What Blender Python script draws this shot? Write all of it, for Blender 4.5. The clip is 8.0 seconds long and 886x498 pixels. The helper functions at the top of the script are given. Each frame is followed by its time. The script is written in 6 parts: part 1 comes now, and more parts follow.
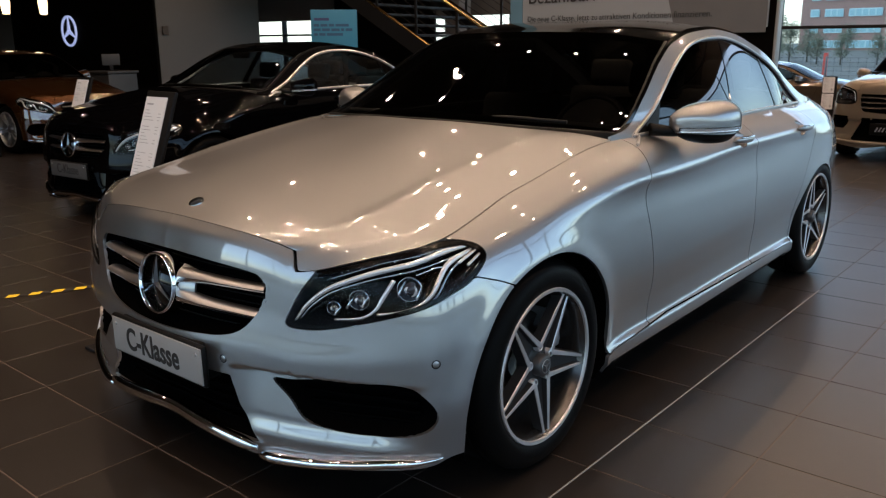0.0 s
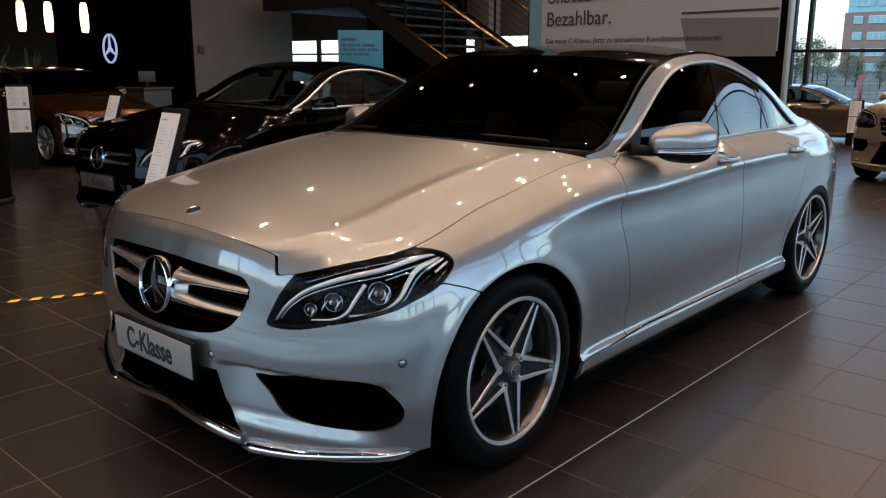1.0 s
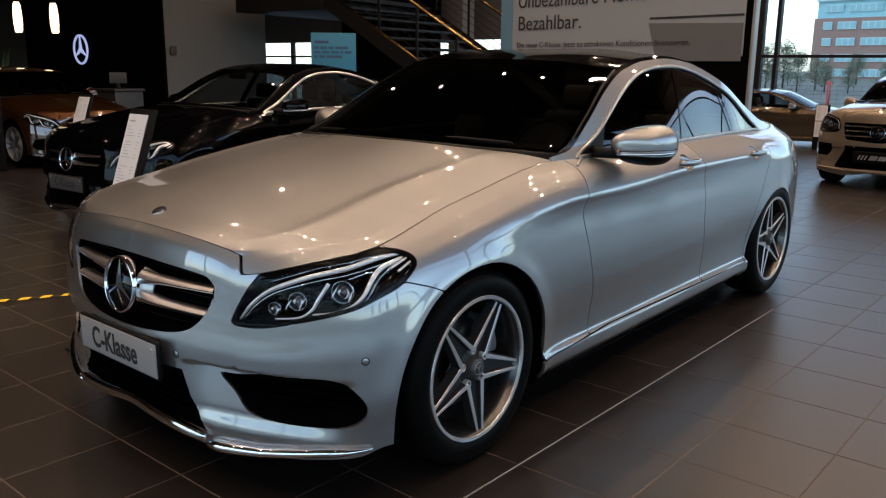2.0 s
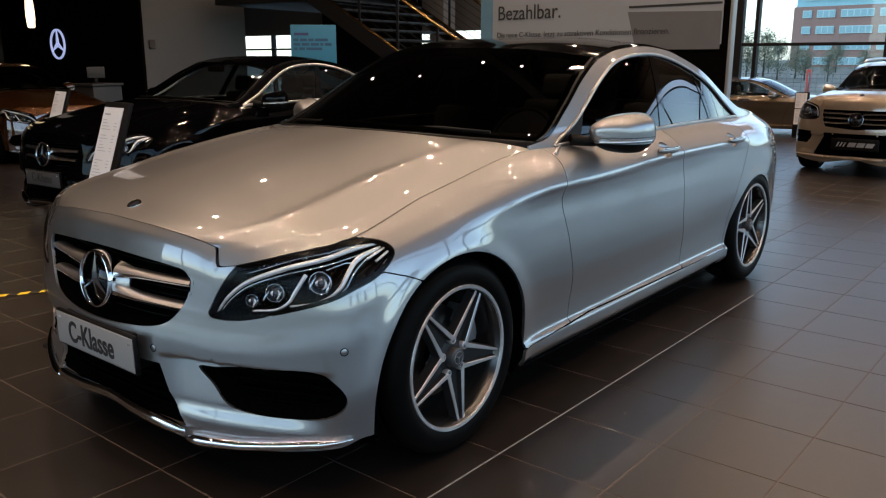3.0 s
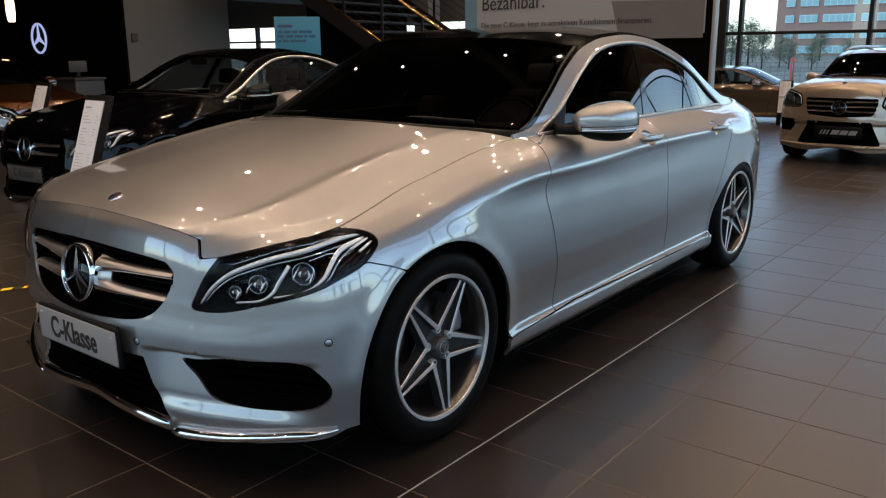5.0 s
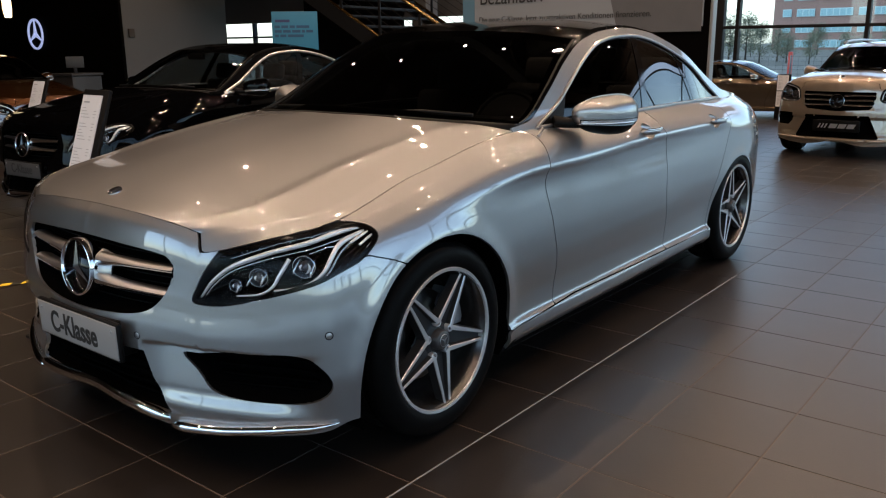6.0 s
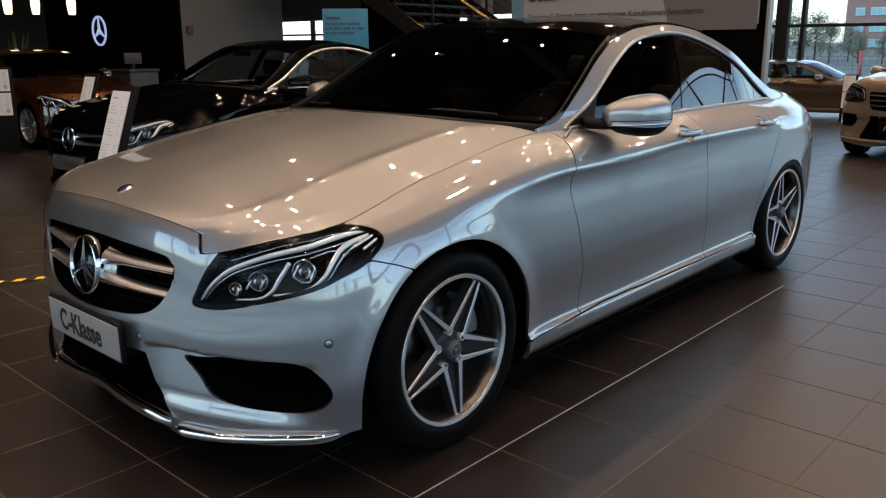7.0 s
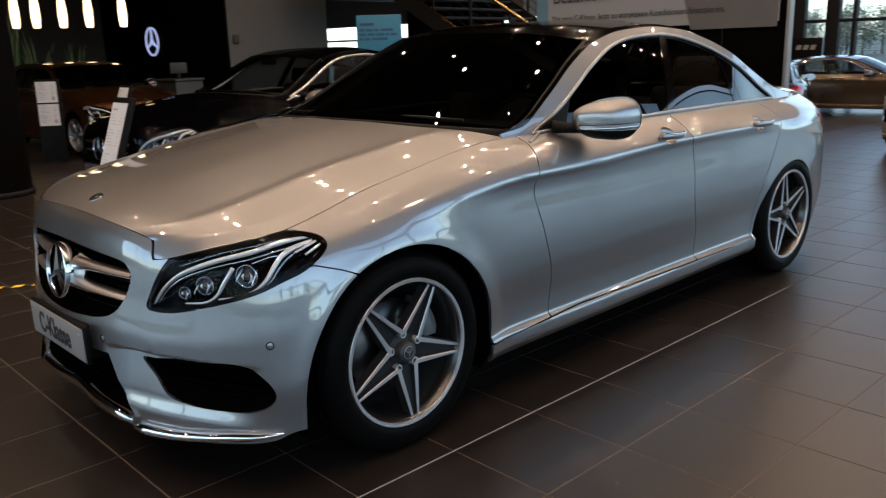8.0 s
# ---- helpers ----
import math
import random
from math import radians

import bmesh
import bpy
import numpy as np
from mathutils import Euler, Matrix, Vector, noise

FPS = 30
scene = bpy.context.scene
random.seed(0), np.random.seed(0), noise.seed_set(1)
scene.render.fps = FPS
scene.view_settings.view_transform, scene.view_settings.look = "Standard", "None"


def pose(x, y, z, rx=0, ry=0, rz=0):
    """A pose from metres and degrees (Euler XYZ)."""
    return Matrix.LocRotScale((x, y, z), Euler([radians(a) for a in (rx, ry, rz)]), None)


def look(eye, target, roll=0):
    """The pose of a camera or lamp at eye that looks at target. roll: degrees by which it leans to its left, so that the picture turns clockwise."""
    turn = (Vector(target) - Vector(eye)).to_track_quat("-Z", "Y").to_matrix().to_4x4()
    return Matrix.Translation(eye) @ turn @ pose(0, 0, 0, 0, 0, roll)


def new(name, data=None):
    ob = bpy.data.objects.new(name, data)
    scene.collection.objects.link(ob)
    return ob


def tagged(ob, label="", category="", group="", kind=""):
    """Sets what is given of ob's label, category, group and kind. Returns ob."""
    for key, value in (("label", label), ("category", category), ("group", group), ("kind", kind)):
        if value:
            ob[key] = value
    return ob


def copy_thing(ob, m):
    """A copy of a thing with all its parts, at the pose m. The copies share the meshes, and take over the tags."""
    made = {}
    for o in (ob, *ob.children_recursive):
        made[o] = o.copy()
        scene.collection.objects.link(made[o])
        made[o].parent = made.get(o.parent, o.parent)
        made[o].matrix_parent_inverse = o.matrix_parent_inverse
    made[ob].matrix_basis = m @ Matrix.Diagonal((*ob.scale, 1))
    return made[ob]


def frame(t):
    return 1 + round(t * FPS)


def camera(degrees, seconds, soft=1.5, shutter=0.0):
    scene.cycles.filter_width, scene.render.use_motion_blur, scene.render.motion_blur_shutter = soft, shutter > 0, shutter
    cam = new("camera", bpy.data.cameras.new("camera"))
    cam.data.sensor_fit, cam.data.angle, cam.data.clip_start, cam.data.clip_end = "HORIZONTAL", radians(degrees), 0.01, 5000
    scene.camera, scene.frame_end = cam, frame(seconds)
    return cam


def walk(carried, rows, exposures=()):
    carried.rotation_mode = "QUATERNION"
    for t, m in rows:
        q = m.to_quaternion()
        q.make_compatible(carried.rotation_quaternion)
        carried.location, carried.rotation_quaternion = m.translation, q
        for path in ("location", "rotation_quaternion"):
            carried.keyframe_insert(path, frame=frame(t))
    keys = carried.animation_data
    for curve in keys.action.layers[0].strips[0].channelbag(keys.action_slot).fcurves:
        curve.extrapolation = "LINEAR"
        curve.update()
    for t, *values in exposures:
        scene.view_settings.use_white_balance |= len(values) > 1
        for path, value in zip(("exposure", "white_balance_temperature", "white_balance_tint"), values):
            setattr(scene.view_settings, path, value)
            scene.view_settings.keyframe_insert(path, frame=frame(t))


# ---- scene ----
cam = camera(57.0, 8.0, soft=1.2, shutter=0.4)
EXPOSURE = 2.22
PATH = [
    (0, (-1.989, -2.148, 1.289), (-0.501, -0.905, 0.8), -0.3),
    (0.5, (-1.976, -2.297, 1.294), (-0.523, -0.999, 0.842), 0.2),
    (1, (-1.997, -2.393, 1.3), (-0.555, -1.081, 0.855), 0.2),
    (1.5, (-2.009, -2.432, 1.302), (-0.544, -1.142, 0.867), 0.6),
    (3, (-1.986, -2.463, 1.29), (-0.483, -1.225, 0.834), -0.0),
    (3.5, (-1.989, -2.465, 1.286), (-0.483, -1.233, 0.824), -0.4),
    (4, (-1.982, -2.468, 1.284), (-0.467, -1.25, 0.815), -0.4),
    (4.5, (-1.976, -2.475, 1.284), (-0.459, -1.26, 0.814), -0.4),
    (6, (-1.984, -2.47, 1.275), (-0.465, -1.263, 0.789), -0.6),
    (6.5, (-1.931, -2.471, 1.281), (-0.41, -1.265, 0.8), -0.6),
    (7, (-1.807, -2.502, 1.269), (-0.379, -1.191, 0.78), -0.4),
    (7.5, (-1.696, -2.602, 1.28), (-0.274, -1.287, 0.781), -1.1),
    (8, (-1.603, -2.776, 1.282), (-0.275, -1.361, 0.801), -1.7),
]
walk(cam, [(t, look(eye, target, roll)) for t, eye, target, roll in PATH], [(0.0, EXPOSURE, 6120, 11), (8.0, EXPOSURE, 6120, 11)])
SKY, SPOT = 0.105, 350.0  # strength of the sky and of the ceiling spots

# ---- world and light ----
world = bpy.data.worlds.new("sky")
scene.world = world
world.use_nodes = True
wn = world.node_tree
sky = wn.nodes.new("ShaderNodeTexSky")
sky.sky_type, sky.sun_disc = "NISHITA", False
sky.sun_elevation, sky.sun_rotation = radians(48), radians(345)
sky.air_density, sky.dust_density, sky.ozone_density = 1.0, 1.0, 1.5
soft_sky = wn.nodes.new("ShaderNodeHueSaturation")
soft_sky.inputs["Saturation"].default_value = 0.75
wn.links.new(sky.outputs[0], soft_sky.inputs["Color"])
wn.links.new(soft_sky.outputs[0], wn.nodes["Background"].inputs[0])
wn.nodes["Background"].inputs[1].default_value = SKY
sun = new("sun", bpy.data.lights.new("sun", "SUN"))
sun.data.energy, sun.data.angle, sun.data.color = 0.5, radians(35), (1.0, 0.96, 0.9)
sun.matrix_world = look((-9, 32, 37), (2, 0, 0))


# ---- materials ----
def material(name, base, rough=0.5, metal=0.0, coat=0.0, vary=0.0, scale=30.0, bumpy=0.0, bump_scale=200.0, emit=None, power=0.0, spec=0.5, per_piece=0.0):
    """A principled surface with variation at two scales, in metres."""
    m = bpy.data.materials.new(name)
    m.use_nodes = True
    nt, p = m.node_tree, m.node_tree.nodes["Principled BSDF"]
    p.inputs["Base Color"].default_value = (*base, 1)
    p.inputs["Roughness"].default_value, p.inputs["Metallic"].default_value = rough, metal
    p.inputs["Coat Weight"].default_value, p.inputs["Coat Roughness"].default_value = coat, 0.02
    p.inputs["Coat IOR"].default_value = 1.55
    p.inputs["Specular IOR Level"].default_value = spec
    if emit:
        p.inputs["Emission Color"].default_value, p.inputs["Emission Strength"].default_value = (*emit, 1), power
    where = nt.nodes.new("ShaderNodeTexCoord")
    if vary or per_piece:
        big, fine = nt.nodes.new("ShaderNodeTexNoise"), nt.nodes.new("ShaderNodeTexNoise")
        big.inputs["Scale"].default_value, fine.inputs["Scale"].default_value = scale / 12, scale
        big.inputs["Detail"].default_value, fine.inputs["Detail"].default_value = 4, 6
        mix = nt.nodes.new("ShaderNodeMath")
        mix.operation = "ADD"
        for i, tex in enumerate((big, fine)):
            nt.links.new(where.outputs["Object"], tex.inputs["Vector"])
            nt.links.new(tex.outputs["Fac"], mix.inputs[i])
        last = mix.outputs[0]
        if per_piece:
            info, amount, total = nt.nodes.new("ShaderNodeObjectInfo"), nt.nodes.new("ShaderNodeMath"), nt.nodes.new("ShaderNodeMath")
            amount.operation, total.operation = "MULTIPLY_ADD", "ADD"
            nt.links.new(info.outputs["Random"], amount.inputs[0])
            amount.inputs[1].default_value, amount.inputs[2].default_value = 2 * per_piece / max(vary, 1e-3), -per_piece / max(vary, 1e-3)
            nt.links.new(last, total.inputs[0])
            nt.links.new(amount.outputs[0], total.inputs[1])
            last = total.outputs[0]
        ramp = nt.nodes.new("ShaderNodeMapRange")
        ramp.inputs["From Min"].default_value, ramp.inputs["From Max"].default_value = 0.0, 2.0
        ramp.inputs["To Min"].default_value, ramp.inputs["To Max"].default_value = 1 - vary, 1 + vary
        ramp.clamp = False
        nt.links.new(last, ramp.inputs["Value"])
        tone = nt.nodes.new("ShaderNodeMix")
        tone.data_type, tone.blend_type = "RGBA", "MULTIPLY"
        tone.inputs["Factor"].default_value = 1
        tone.inputs["A"].default_value = (*base, 1)
        nt.links.new(ramp.outputs[0], tone.inputs["B"])
        nt.links.new(tone.outputs["Result"], p.inputs["Base Color"])
        gloss = nt.nodes.new("ShaderNodeMapRange")
        gloss.inputs["To Min"].default_value, gloss.inputs["To Max"].default_value = rough * 0.85, min(1, rough * 1.2)
        nt.links.new(big.outputs["Fac"], gloss.inputs["Value"])
        nt.links.new(gloss.outputs[0], p.inputs["Roughness"])
    if bumpy:
        grain, rise = nt.nodes.new("ShaderNodeTexNoise"), nt.nodes.new("ShaderNodeBump")
        grain.inputs["Scale"].default_value, grain.inputs["Detail"].default_value = bump_scale, 5
        rise.inputs["Strength"].default_value, rise.inputs["Distance"].default_value = bumpy, 0.004
        nt.links.new(where.outputs["Object"], grain.inputs["Vector"])
        nt.links.new(grain.outputs["Fac"], rise.inputs["Height"])
        nt.links.new(rise.outputs[0], p.inputs["Normal"])
    return m


def flake_paint(name, base, rough=0.3, metal=0.75):
    """Metallic car paint: fine flakes under a clear coat."""
    m = material(name, base, rough, metal, coat=1.0)
    m.node_tree.nodes["Principled BSDF"].inputs["Coat IOR"].default_value = 2.1
    nt, p = m.node_tree, m.node_tree.nodes["Principled BSDF"]
    where, cells, tone = nt.nodes.new("ShaderNodeTexCoord"), nt.nodes.new("ShaderNodeTexNoise"), nt.nodes.new("ShaderNodeMapRange")
    cells.inputs["Scale"].default_value, cells.inputs["Detail"].default_value = 900, 2
    tone.inputs["To Min"].default_value, tone.inputs["To Max"].default_value = rough * 0.75, rough * 1.3
    nt.links.new(where.outputs["Object"], cells.inputs["Vector"])
    nt.links.new(cells.outputs["Fac"], tone.inputs["Value"])
    nt.links.new(tone.outputs[0], p.inputs["Roughness"])
    return m


def pane_glass(name, tint, gloss=1.0):
    """Thin glass: tinted see-through with a Fresnel mirror on it."""
    m = bpy.data.materials.new(name)
    m.use_nodes = True
    nt = m.node_tree
    nt.nodes.remove(nt.nodes["Principled BSDF"])
    clear, shine, mix, edge, fifth, fres = (nt.nodes.new("ShaderNode" + k) for k in ("BsdfTransparent", "BsdfGlossy", "MixShader", "LayerWeight", "Math", "MapRange"))
    clear.inputs[0].default_value = (*tint, 1)
    shine.inputs["Color"].default_value, shine.inputs["Roughness"].default_value = (gloss, gloss, gloss, 1), 0.01
    edge.inputs["Blend"].default_value = 0.5
    fifth.operation = "POWER"
    fifth.inputs[1].default_value = 5.0
    fres.inputs["To Min"].default_value, fres.inputs["To Max"].default_value = 0.045, 1.0
    nt.links.new(edge.outputs["Facing"], fifth.inputs[0])
    nt.links.new(fifth.outputs[0], fres.inputs["Value"])
    nt.links.new(fres.outputs[0], mix.inputs[0])
    nt.links.new(clear.outputs[0], mix.inputs[1])
    nt.links.new(shine.outputs[0], mix.inputs[2])
    nt.links.new(mix.outputs[0], nt.nodes["Material Output"].inputs[0])
    return m


SILVER = flake_paint("silver_paint", (0.285, 0.287, 0.291), 0.395, 0.93)
BLACK_PAINT = material("black_paint", (0.0008, 0.0008, 0.001), 0.25, 0.0, coat=0.32, spec=0.0)
BROWN_PAINT = flake_paint("brown_paint", (0.070, 0.026, 0.006), 0.33)
TAN_PAINT = flake_paint("tan_paint", (0.06, 0.041, 0.022), 0.33)
GREY_PAINT = flake_paint("grey_paint", (0.03, 0.032, 0.036), 0.33)
PEARL_PAINT = flake_paint("pearl_paint", (0.27, 0.22, 0.165), 0.33, 0.6)
WHITE_PAINT = material("white_paint", (0.75, 0.76, 0.77), 0.3, coat=1.0)
CHROME = material("chrome", (0.82, 0.82, 0.83), 0.05, 1.0)
BRIGHT_TRIM = material("bright_trim", (0.85, 0.85, 0.86), 0.35, 1.0)
SATIN = material("satin_aluminium", (0.40, 0.40, 0.405), 0.36, 1.0)
# darker copy of the satin: weaker light on the back cars, put into colour
SHADED_SATIN = material("shaded_satin", (0.10, 0.10, 0.10), 0.35, 1.0)
RIM_GREY = material("rim_grey", (0.022, 0.022, 0.023), 0.4, 0.2, coat=0.08, spec=0.15)
BRUSHED = material("machined_rim", (0.52, 0.52, 0.53), 0.36, 0.8, vary=0.08, scale=90)
BARREL = material("rim_barrel_grey", (0.085, 0.082, 0.08), 0.25, 0.9)
RUBBER = material("tyre_rubber", (0.003, 0.003, 0.003), 0.42, spec=0.035, vary=0.2, scale=60, bumpy=0.15, bump_scale=160)
PLASTIC = material("black_plastic", (0.004, 0.004, 0.004), 0.45, spec=0.1, bumpy=0.08, bump_scale=500)
GLOSS_BLACK = material("gloss_black", (0.002, 0.002, 0.002), 0.06)
DARK = material("dark_void", (0.0015, 0.0015, 0.0015), 0.9, spec=0.0)
DISC = material("brake_disc", (0.12, 0.115, 0.11), 0.35, 1.0)
CALIPER = material("caliper_grey", (0.30, 0.30, 0.305), 0.4, 0.6)
CAP_GREY = material("cap_grey", (0.05, 0.05, 0.052), 0.4, 0.5)
LEATHER = material("dark_leather", (0.03, 0.03, 0.032), 0.5, vary=0.2, bumpy=0.2, bump_scale=300)
GREY_CLOTH = material("grey_upholstery", (0.09, 0.09, 0.09), 0.7, vary=0.15, bumpy=0.2, bump_scale=300)
BLACK_CLOTH = material("black_upholstery", (0.006, 0.006, 0.006), 0.7, spec=0.1, bumpy=0.2, bump_scale=300)
CAR_GLASS = pane_glass("car_glass", (0.045, 0.047, 0.045))
CLEAR_GLASS = pane_glass("clear_car_glass", (0.42, 0.45, 0.44))
DARK_GLASS = pane_glass("privacy_glass", (0.05, 0.055, 0.055))
LENS_GLASS = pane_glass("lamp_cover", (0.97, 0.97, 0.98), 0.16)
GUIDE = material("light_guide", (0.75, 0.76, 0.78), 0.2, 0.6, coat=1.0)
LENS_RED = material("tail_lamp_red", (0.30, 0.005, 0.005), 0.1, coat=1.0)
AMBER = material("clear_indicator", (0.80, 0.81, 0.83), 0.10, 0.65, coat=1.0)
BULB = material("projector_glass", (0.05, 0.055, 0.065), 0.02, 0.3, coat=1.0)
LAMP_BLACK = material("lamp_black", (0.002, 0.002, 0.002), 0.15, spec=0.1)
PLATE_WHITE = material("plate_white", (0.25, 0.25, 0.246), 0.4)
INK = material("black_ink", (0.01, 0.01, 0.01), 0.6)
GREY_INK = material("grey_ink", (0.27, 0.275, 0.28), 0.6)
# ---- curves and the sedan's surfaces, front axle at x = 0, nose towards -x ----
def pchip(pts):
    """A smooth curve y(x) through a few points, without overshoot."""
    px, py = np.array([p[0] for p in pts], float), np.array([p[1] for p in pts], float)
    h, m = np.diff(px), np.diff(py) / np.diff(px)
    d = np.zeros(len(px))
    for k in range(1, len(px) - 1):
        if m[k - 1] * m[k] > 0:
            a, b = 2 * h[k] + h[k - 1], h[k] + 2 * h[k - 1]
            d[k] = (a + b) / (a / m[k - 1] + b / m[k])
    d[0], d[-1] = m[0], m[-1]

    def f(x):
        x = np.clip(x, px[0], px[-1])
        k = np.clip(np.searchsorted(px, x) - 1, 0, len(px) - 2)
        t = (x - px[k]) / h[k]
        return (py[k] * (1 + 2 * t) * (1 - t) ** 2 + d[k] * h[k] * t * (1 - t) ** 2
                + py[k + 1] * t * t * (3 - 2 * t) + d[k + 1] * h[k] * t * t * (t - 1))
    return f


def spline(pts, n, closed=False):
    """n points along a Catmull-Rom curve through pts."""
    p = np.array(pts, float)
    q = np.vstack([p[-1:], p, p[:2]]) if closed else np.vstack([2 * p[:1] - p[1:2], p, 2 * p[-1:] - p[-2:-1]])
    count = len(p) if closed else len(p) - 1
    u = np.linspace(0, count, n, endpoint=not closed)
    k = np.minimum(u.astype(int), count - 1)
    t = (u - k)[:, None]
    a, b, c, d = q[k], q[k + 1], q[k + 2], q[k + 3]
    return 0.5 * (2 * b + (c - a) * t + (2 * a - 5 * b + 4 * c - d) * t ** 2 + (3 * b - a - 3 * c + d) * t ** 3)


def inside(S, Z, pts):
    """Signed distance to a closed polygon, positive inside."""
    best, flag = np.full(S.shape, 1e9), np.zeros(S.shape, bool)
    for (ax, ay), (bx, by) in zip(pts, np.roll(pts, -1, axis=0)):
        dx, dy = bx - ax, by - ay
        t = np.clip(((S - ax) * dx + (Z - ay) * dy) / (dx * dx + dy * dy + 1e-12), 0, 1)
        best = np.minimum(best, np.hypot(S - ax - t * dx, Z - ay - t * dy))
        flag ^= ((ay > Z) != (by > Z)) & (S < dx * (Z - ay) / (by - ay + 1e-12) + ax)
    return np.where(flag, best, -best)


# plan outline of the half body at its widest, nose to tail: x, half width
OUTLINE = spline([(-0.765, 0), (-0.758, 0.15), (-0.733, 0.307), (-0.693, 0.467), (-0.643, 0.61), (-0.583, 0.74), (-0.507, 0.853), (-0.40, 0.900),
                  (-0.2, 0.908), (0.1, 0.910), (0.6, 0.905), (1.4, 0.898), (2.2, 0.890), (2.84, 0.882), (3.2, 0.838), (3.5, 0.757), (3.72, 0.61),
                  (3.83, 0.42), (3.86, 0)], 1200)
ARC = np.concatenate([[0], np.cumsum(np.hypot(*np.diff(OUTLINE, axis=0).T))])
SIDE_START = int(np.argmax(OUTLINE[:, 0] > -0.5))


def s_y(y):
    """Arc length along the nose at half width y."""
    return np.interp(y, OUTLINE[:SIDE_START, 1], ARC[:SIDE_START])


def s_x(x):
    """Arc length along the flank at x."""
    return np.interp(x, OUTLINE[:, 0], ARC)


BELT = pchip([(0, 0.798), (s_y(0.2), 0.795), (s_y(0.35), 0.785), (s_y(0.46), 0.768), (s_y(0.52), 0.754), (s_x(-0.4), 0.780), (s_x(0.0), 0.868), (s_x(0.62), 0.952), (s_x(1.0), 0.950), (s_x(1.6), 0.962), (s_x(2.3), 0.957),
              (s_x(2.84), 0.947), (s_x(3.2), 0.945), (s_x(3.5), 0.94), (s_x(3.72), 0.945), (ARC[-1], 0.97)])
BASE = pchip([(0, 0.20), (s_y(0.42), 0.148), (s_x(-0.5), 0.185), (s_x(-0.42), 0.208), (s_x(0.3), 0.175), (s_x(2.5), 0.185), (s_x(3.4), 0.19), (ARC[-1], 0.22)])
DIP = pchip([(0.516, 0.757), (0.534, 0.703), (0.600, 0.712), (0.671, 0.729), (0.746, 0.746), (0.844, 0.766), (0.90, 0.79)])


def hood_line(s):
    """The bonnet's edge: the belt, but down along the head lamp's top."""
    s = np.asarray(s, float)
    return np.where((s < 0.516) | (s > 0.9), BELT(s), np.minimum(BELT(s), DIP(s)))


# inset from the outline by height (0 base, 1 belt), at stations along it
STATIONS = [
    (0.0, pchip([(0, .05), (.15, .01), (.33, 0), (.46, 0), (.6, .022), (.75, .042), (.88, .058), (.95, .072), (1, .096)])),
    (s_y(0.5), pchip([(0, .012), (.1, .005), (.25, 0), (.5, 0), (.62, .011), (.7, .018), (.82, .024), (.89, .030), (.95, .042), (1, .057)])),
    (s_x(-0.4), pchip([(0, .015), (.1, .01), (.3, 0), (.52, 0), (.68, .008), (.8, .022), (.9, .05), (.96, .08), (1, .112)])),
    (s_x(0.0), pchip([(0, .03), (.3, 0), (.6, 0), (.72, 0), (.8, .008), (.88, .03), (.95, .075), (1, .13)])),
    (s_x(0.62), pchip([(0, .05), (.05, .020), (.10, .018), (.135, .038), (.22, .034), (.3, .024), (.42, .010), (.54, .005), (.66, .008), (.76, .014), (.81, .010), (.838, .004), (.87, .014), (.93, .046), (.97, .085), (1, .145)])),
    (s_x(1.6), pchip([(0, .05), (.05, .020), (.10, .018), (.135, .042), (.22, .037), (.32, .023), (.42, .010), (.53, .005), (.64, .007), (.75, .014), (.82, .011), (.858, .004), (.89, .017), (.95, .058), (1, .115)])),
    (s_x(2.4), pchip([(0, .05), (.05, .020), (.10, .018), (.135, .040), (.27, .033), (.38, .018), (.5, .005), (.60, .003), (.70, .006), (.80, .010), (.835, .007), (.862, .004), (.91, .036), (.96, .094), (1, .15)])),
    (s_x(2.84), pchip([(0, .03), (.3, 0), (.62, 0), (.8, .004), (.87, .026), (.93, .068), (.97, .12), (1, .192)])),
    (s_x(3.4), pchip([(0, .03), (.3, 0), (.6, .0), (.8, .02), (.9, .06), (1, .17)])),
    (ARC[-1], pchip([(0, .06), (.2, 0), (.5, 0), (.7, .02), (.9, .03), (1, .07)])),
]


def band(s, z, out=0.0):
    """The body's flank, from bumper to belt: the point at arc length s and height z, for the side of negative y."""
    s, z = np.broadcast_arrays(np.asarray(s, float), np.asarray(z, float))
    x, y = np.interp(s, ARC, OUTLINE[:, 0]), np.interp(s, ARC, OUTLINE[:, 1])
    e = 0.012
    tx = np.interp(s + e, ARC, OUTLINE[:, 0]) - np.interp(s - e, ARC, OUTLINE[:, 0])
    ty = np.interp(s + e, ARC, OUTLINE[:, 1]) - np.interp(s - e, ARC, OUTLINE[:, 1])
    tx = np.where((s < e) | (s > ARC[-1] - e), 0, tx)
    n = np.hypot(tx, ty) + 1e-12
    tx, ty = tx / n, ty / n
    q = np.clip((z - BASE(s)) / (BELT(s) - BASE(s)), 0, 1)
    inset = np.zeros(s.shape)
    for (sa, fa), (sb, fb) in zip(STATIONS, STATIONS[1:]):
        here = (s >= sa) & (s <= sb)
        if here.any():
            t = np.clip((s - sa) / (sb - sa), 0, 1)
            t = t * t * (3 - 2 * t)
            inset = np.where(here, (1 - t) * fa(q) + t * fb(q), inset)
    inset = inset + relief(s, z) - out
    return np.stack([x + ty * inset, -(y - tx * inset), z], -1)


def bump(v, a, b, soft):
    """1 between a and b, fading over soft."""
    f = lambda t: np.clip(t, 0, 1) ** 2 * (3 - 2 * np.clip(t, 0, 1))
    return f((v - a) / soft) * f((b - v) / soft)


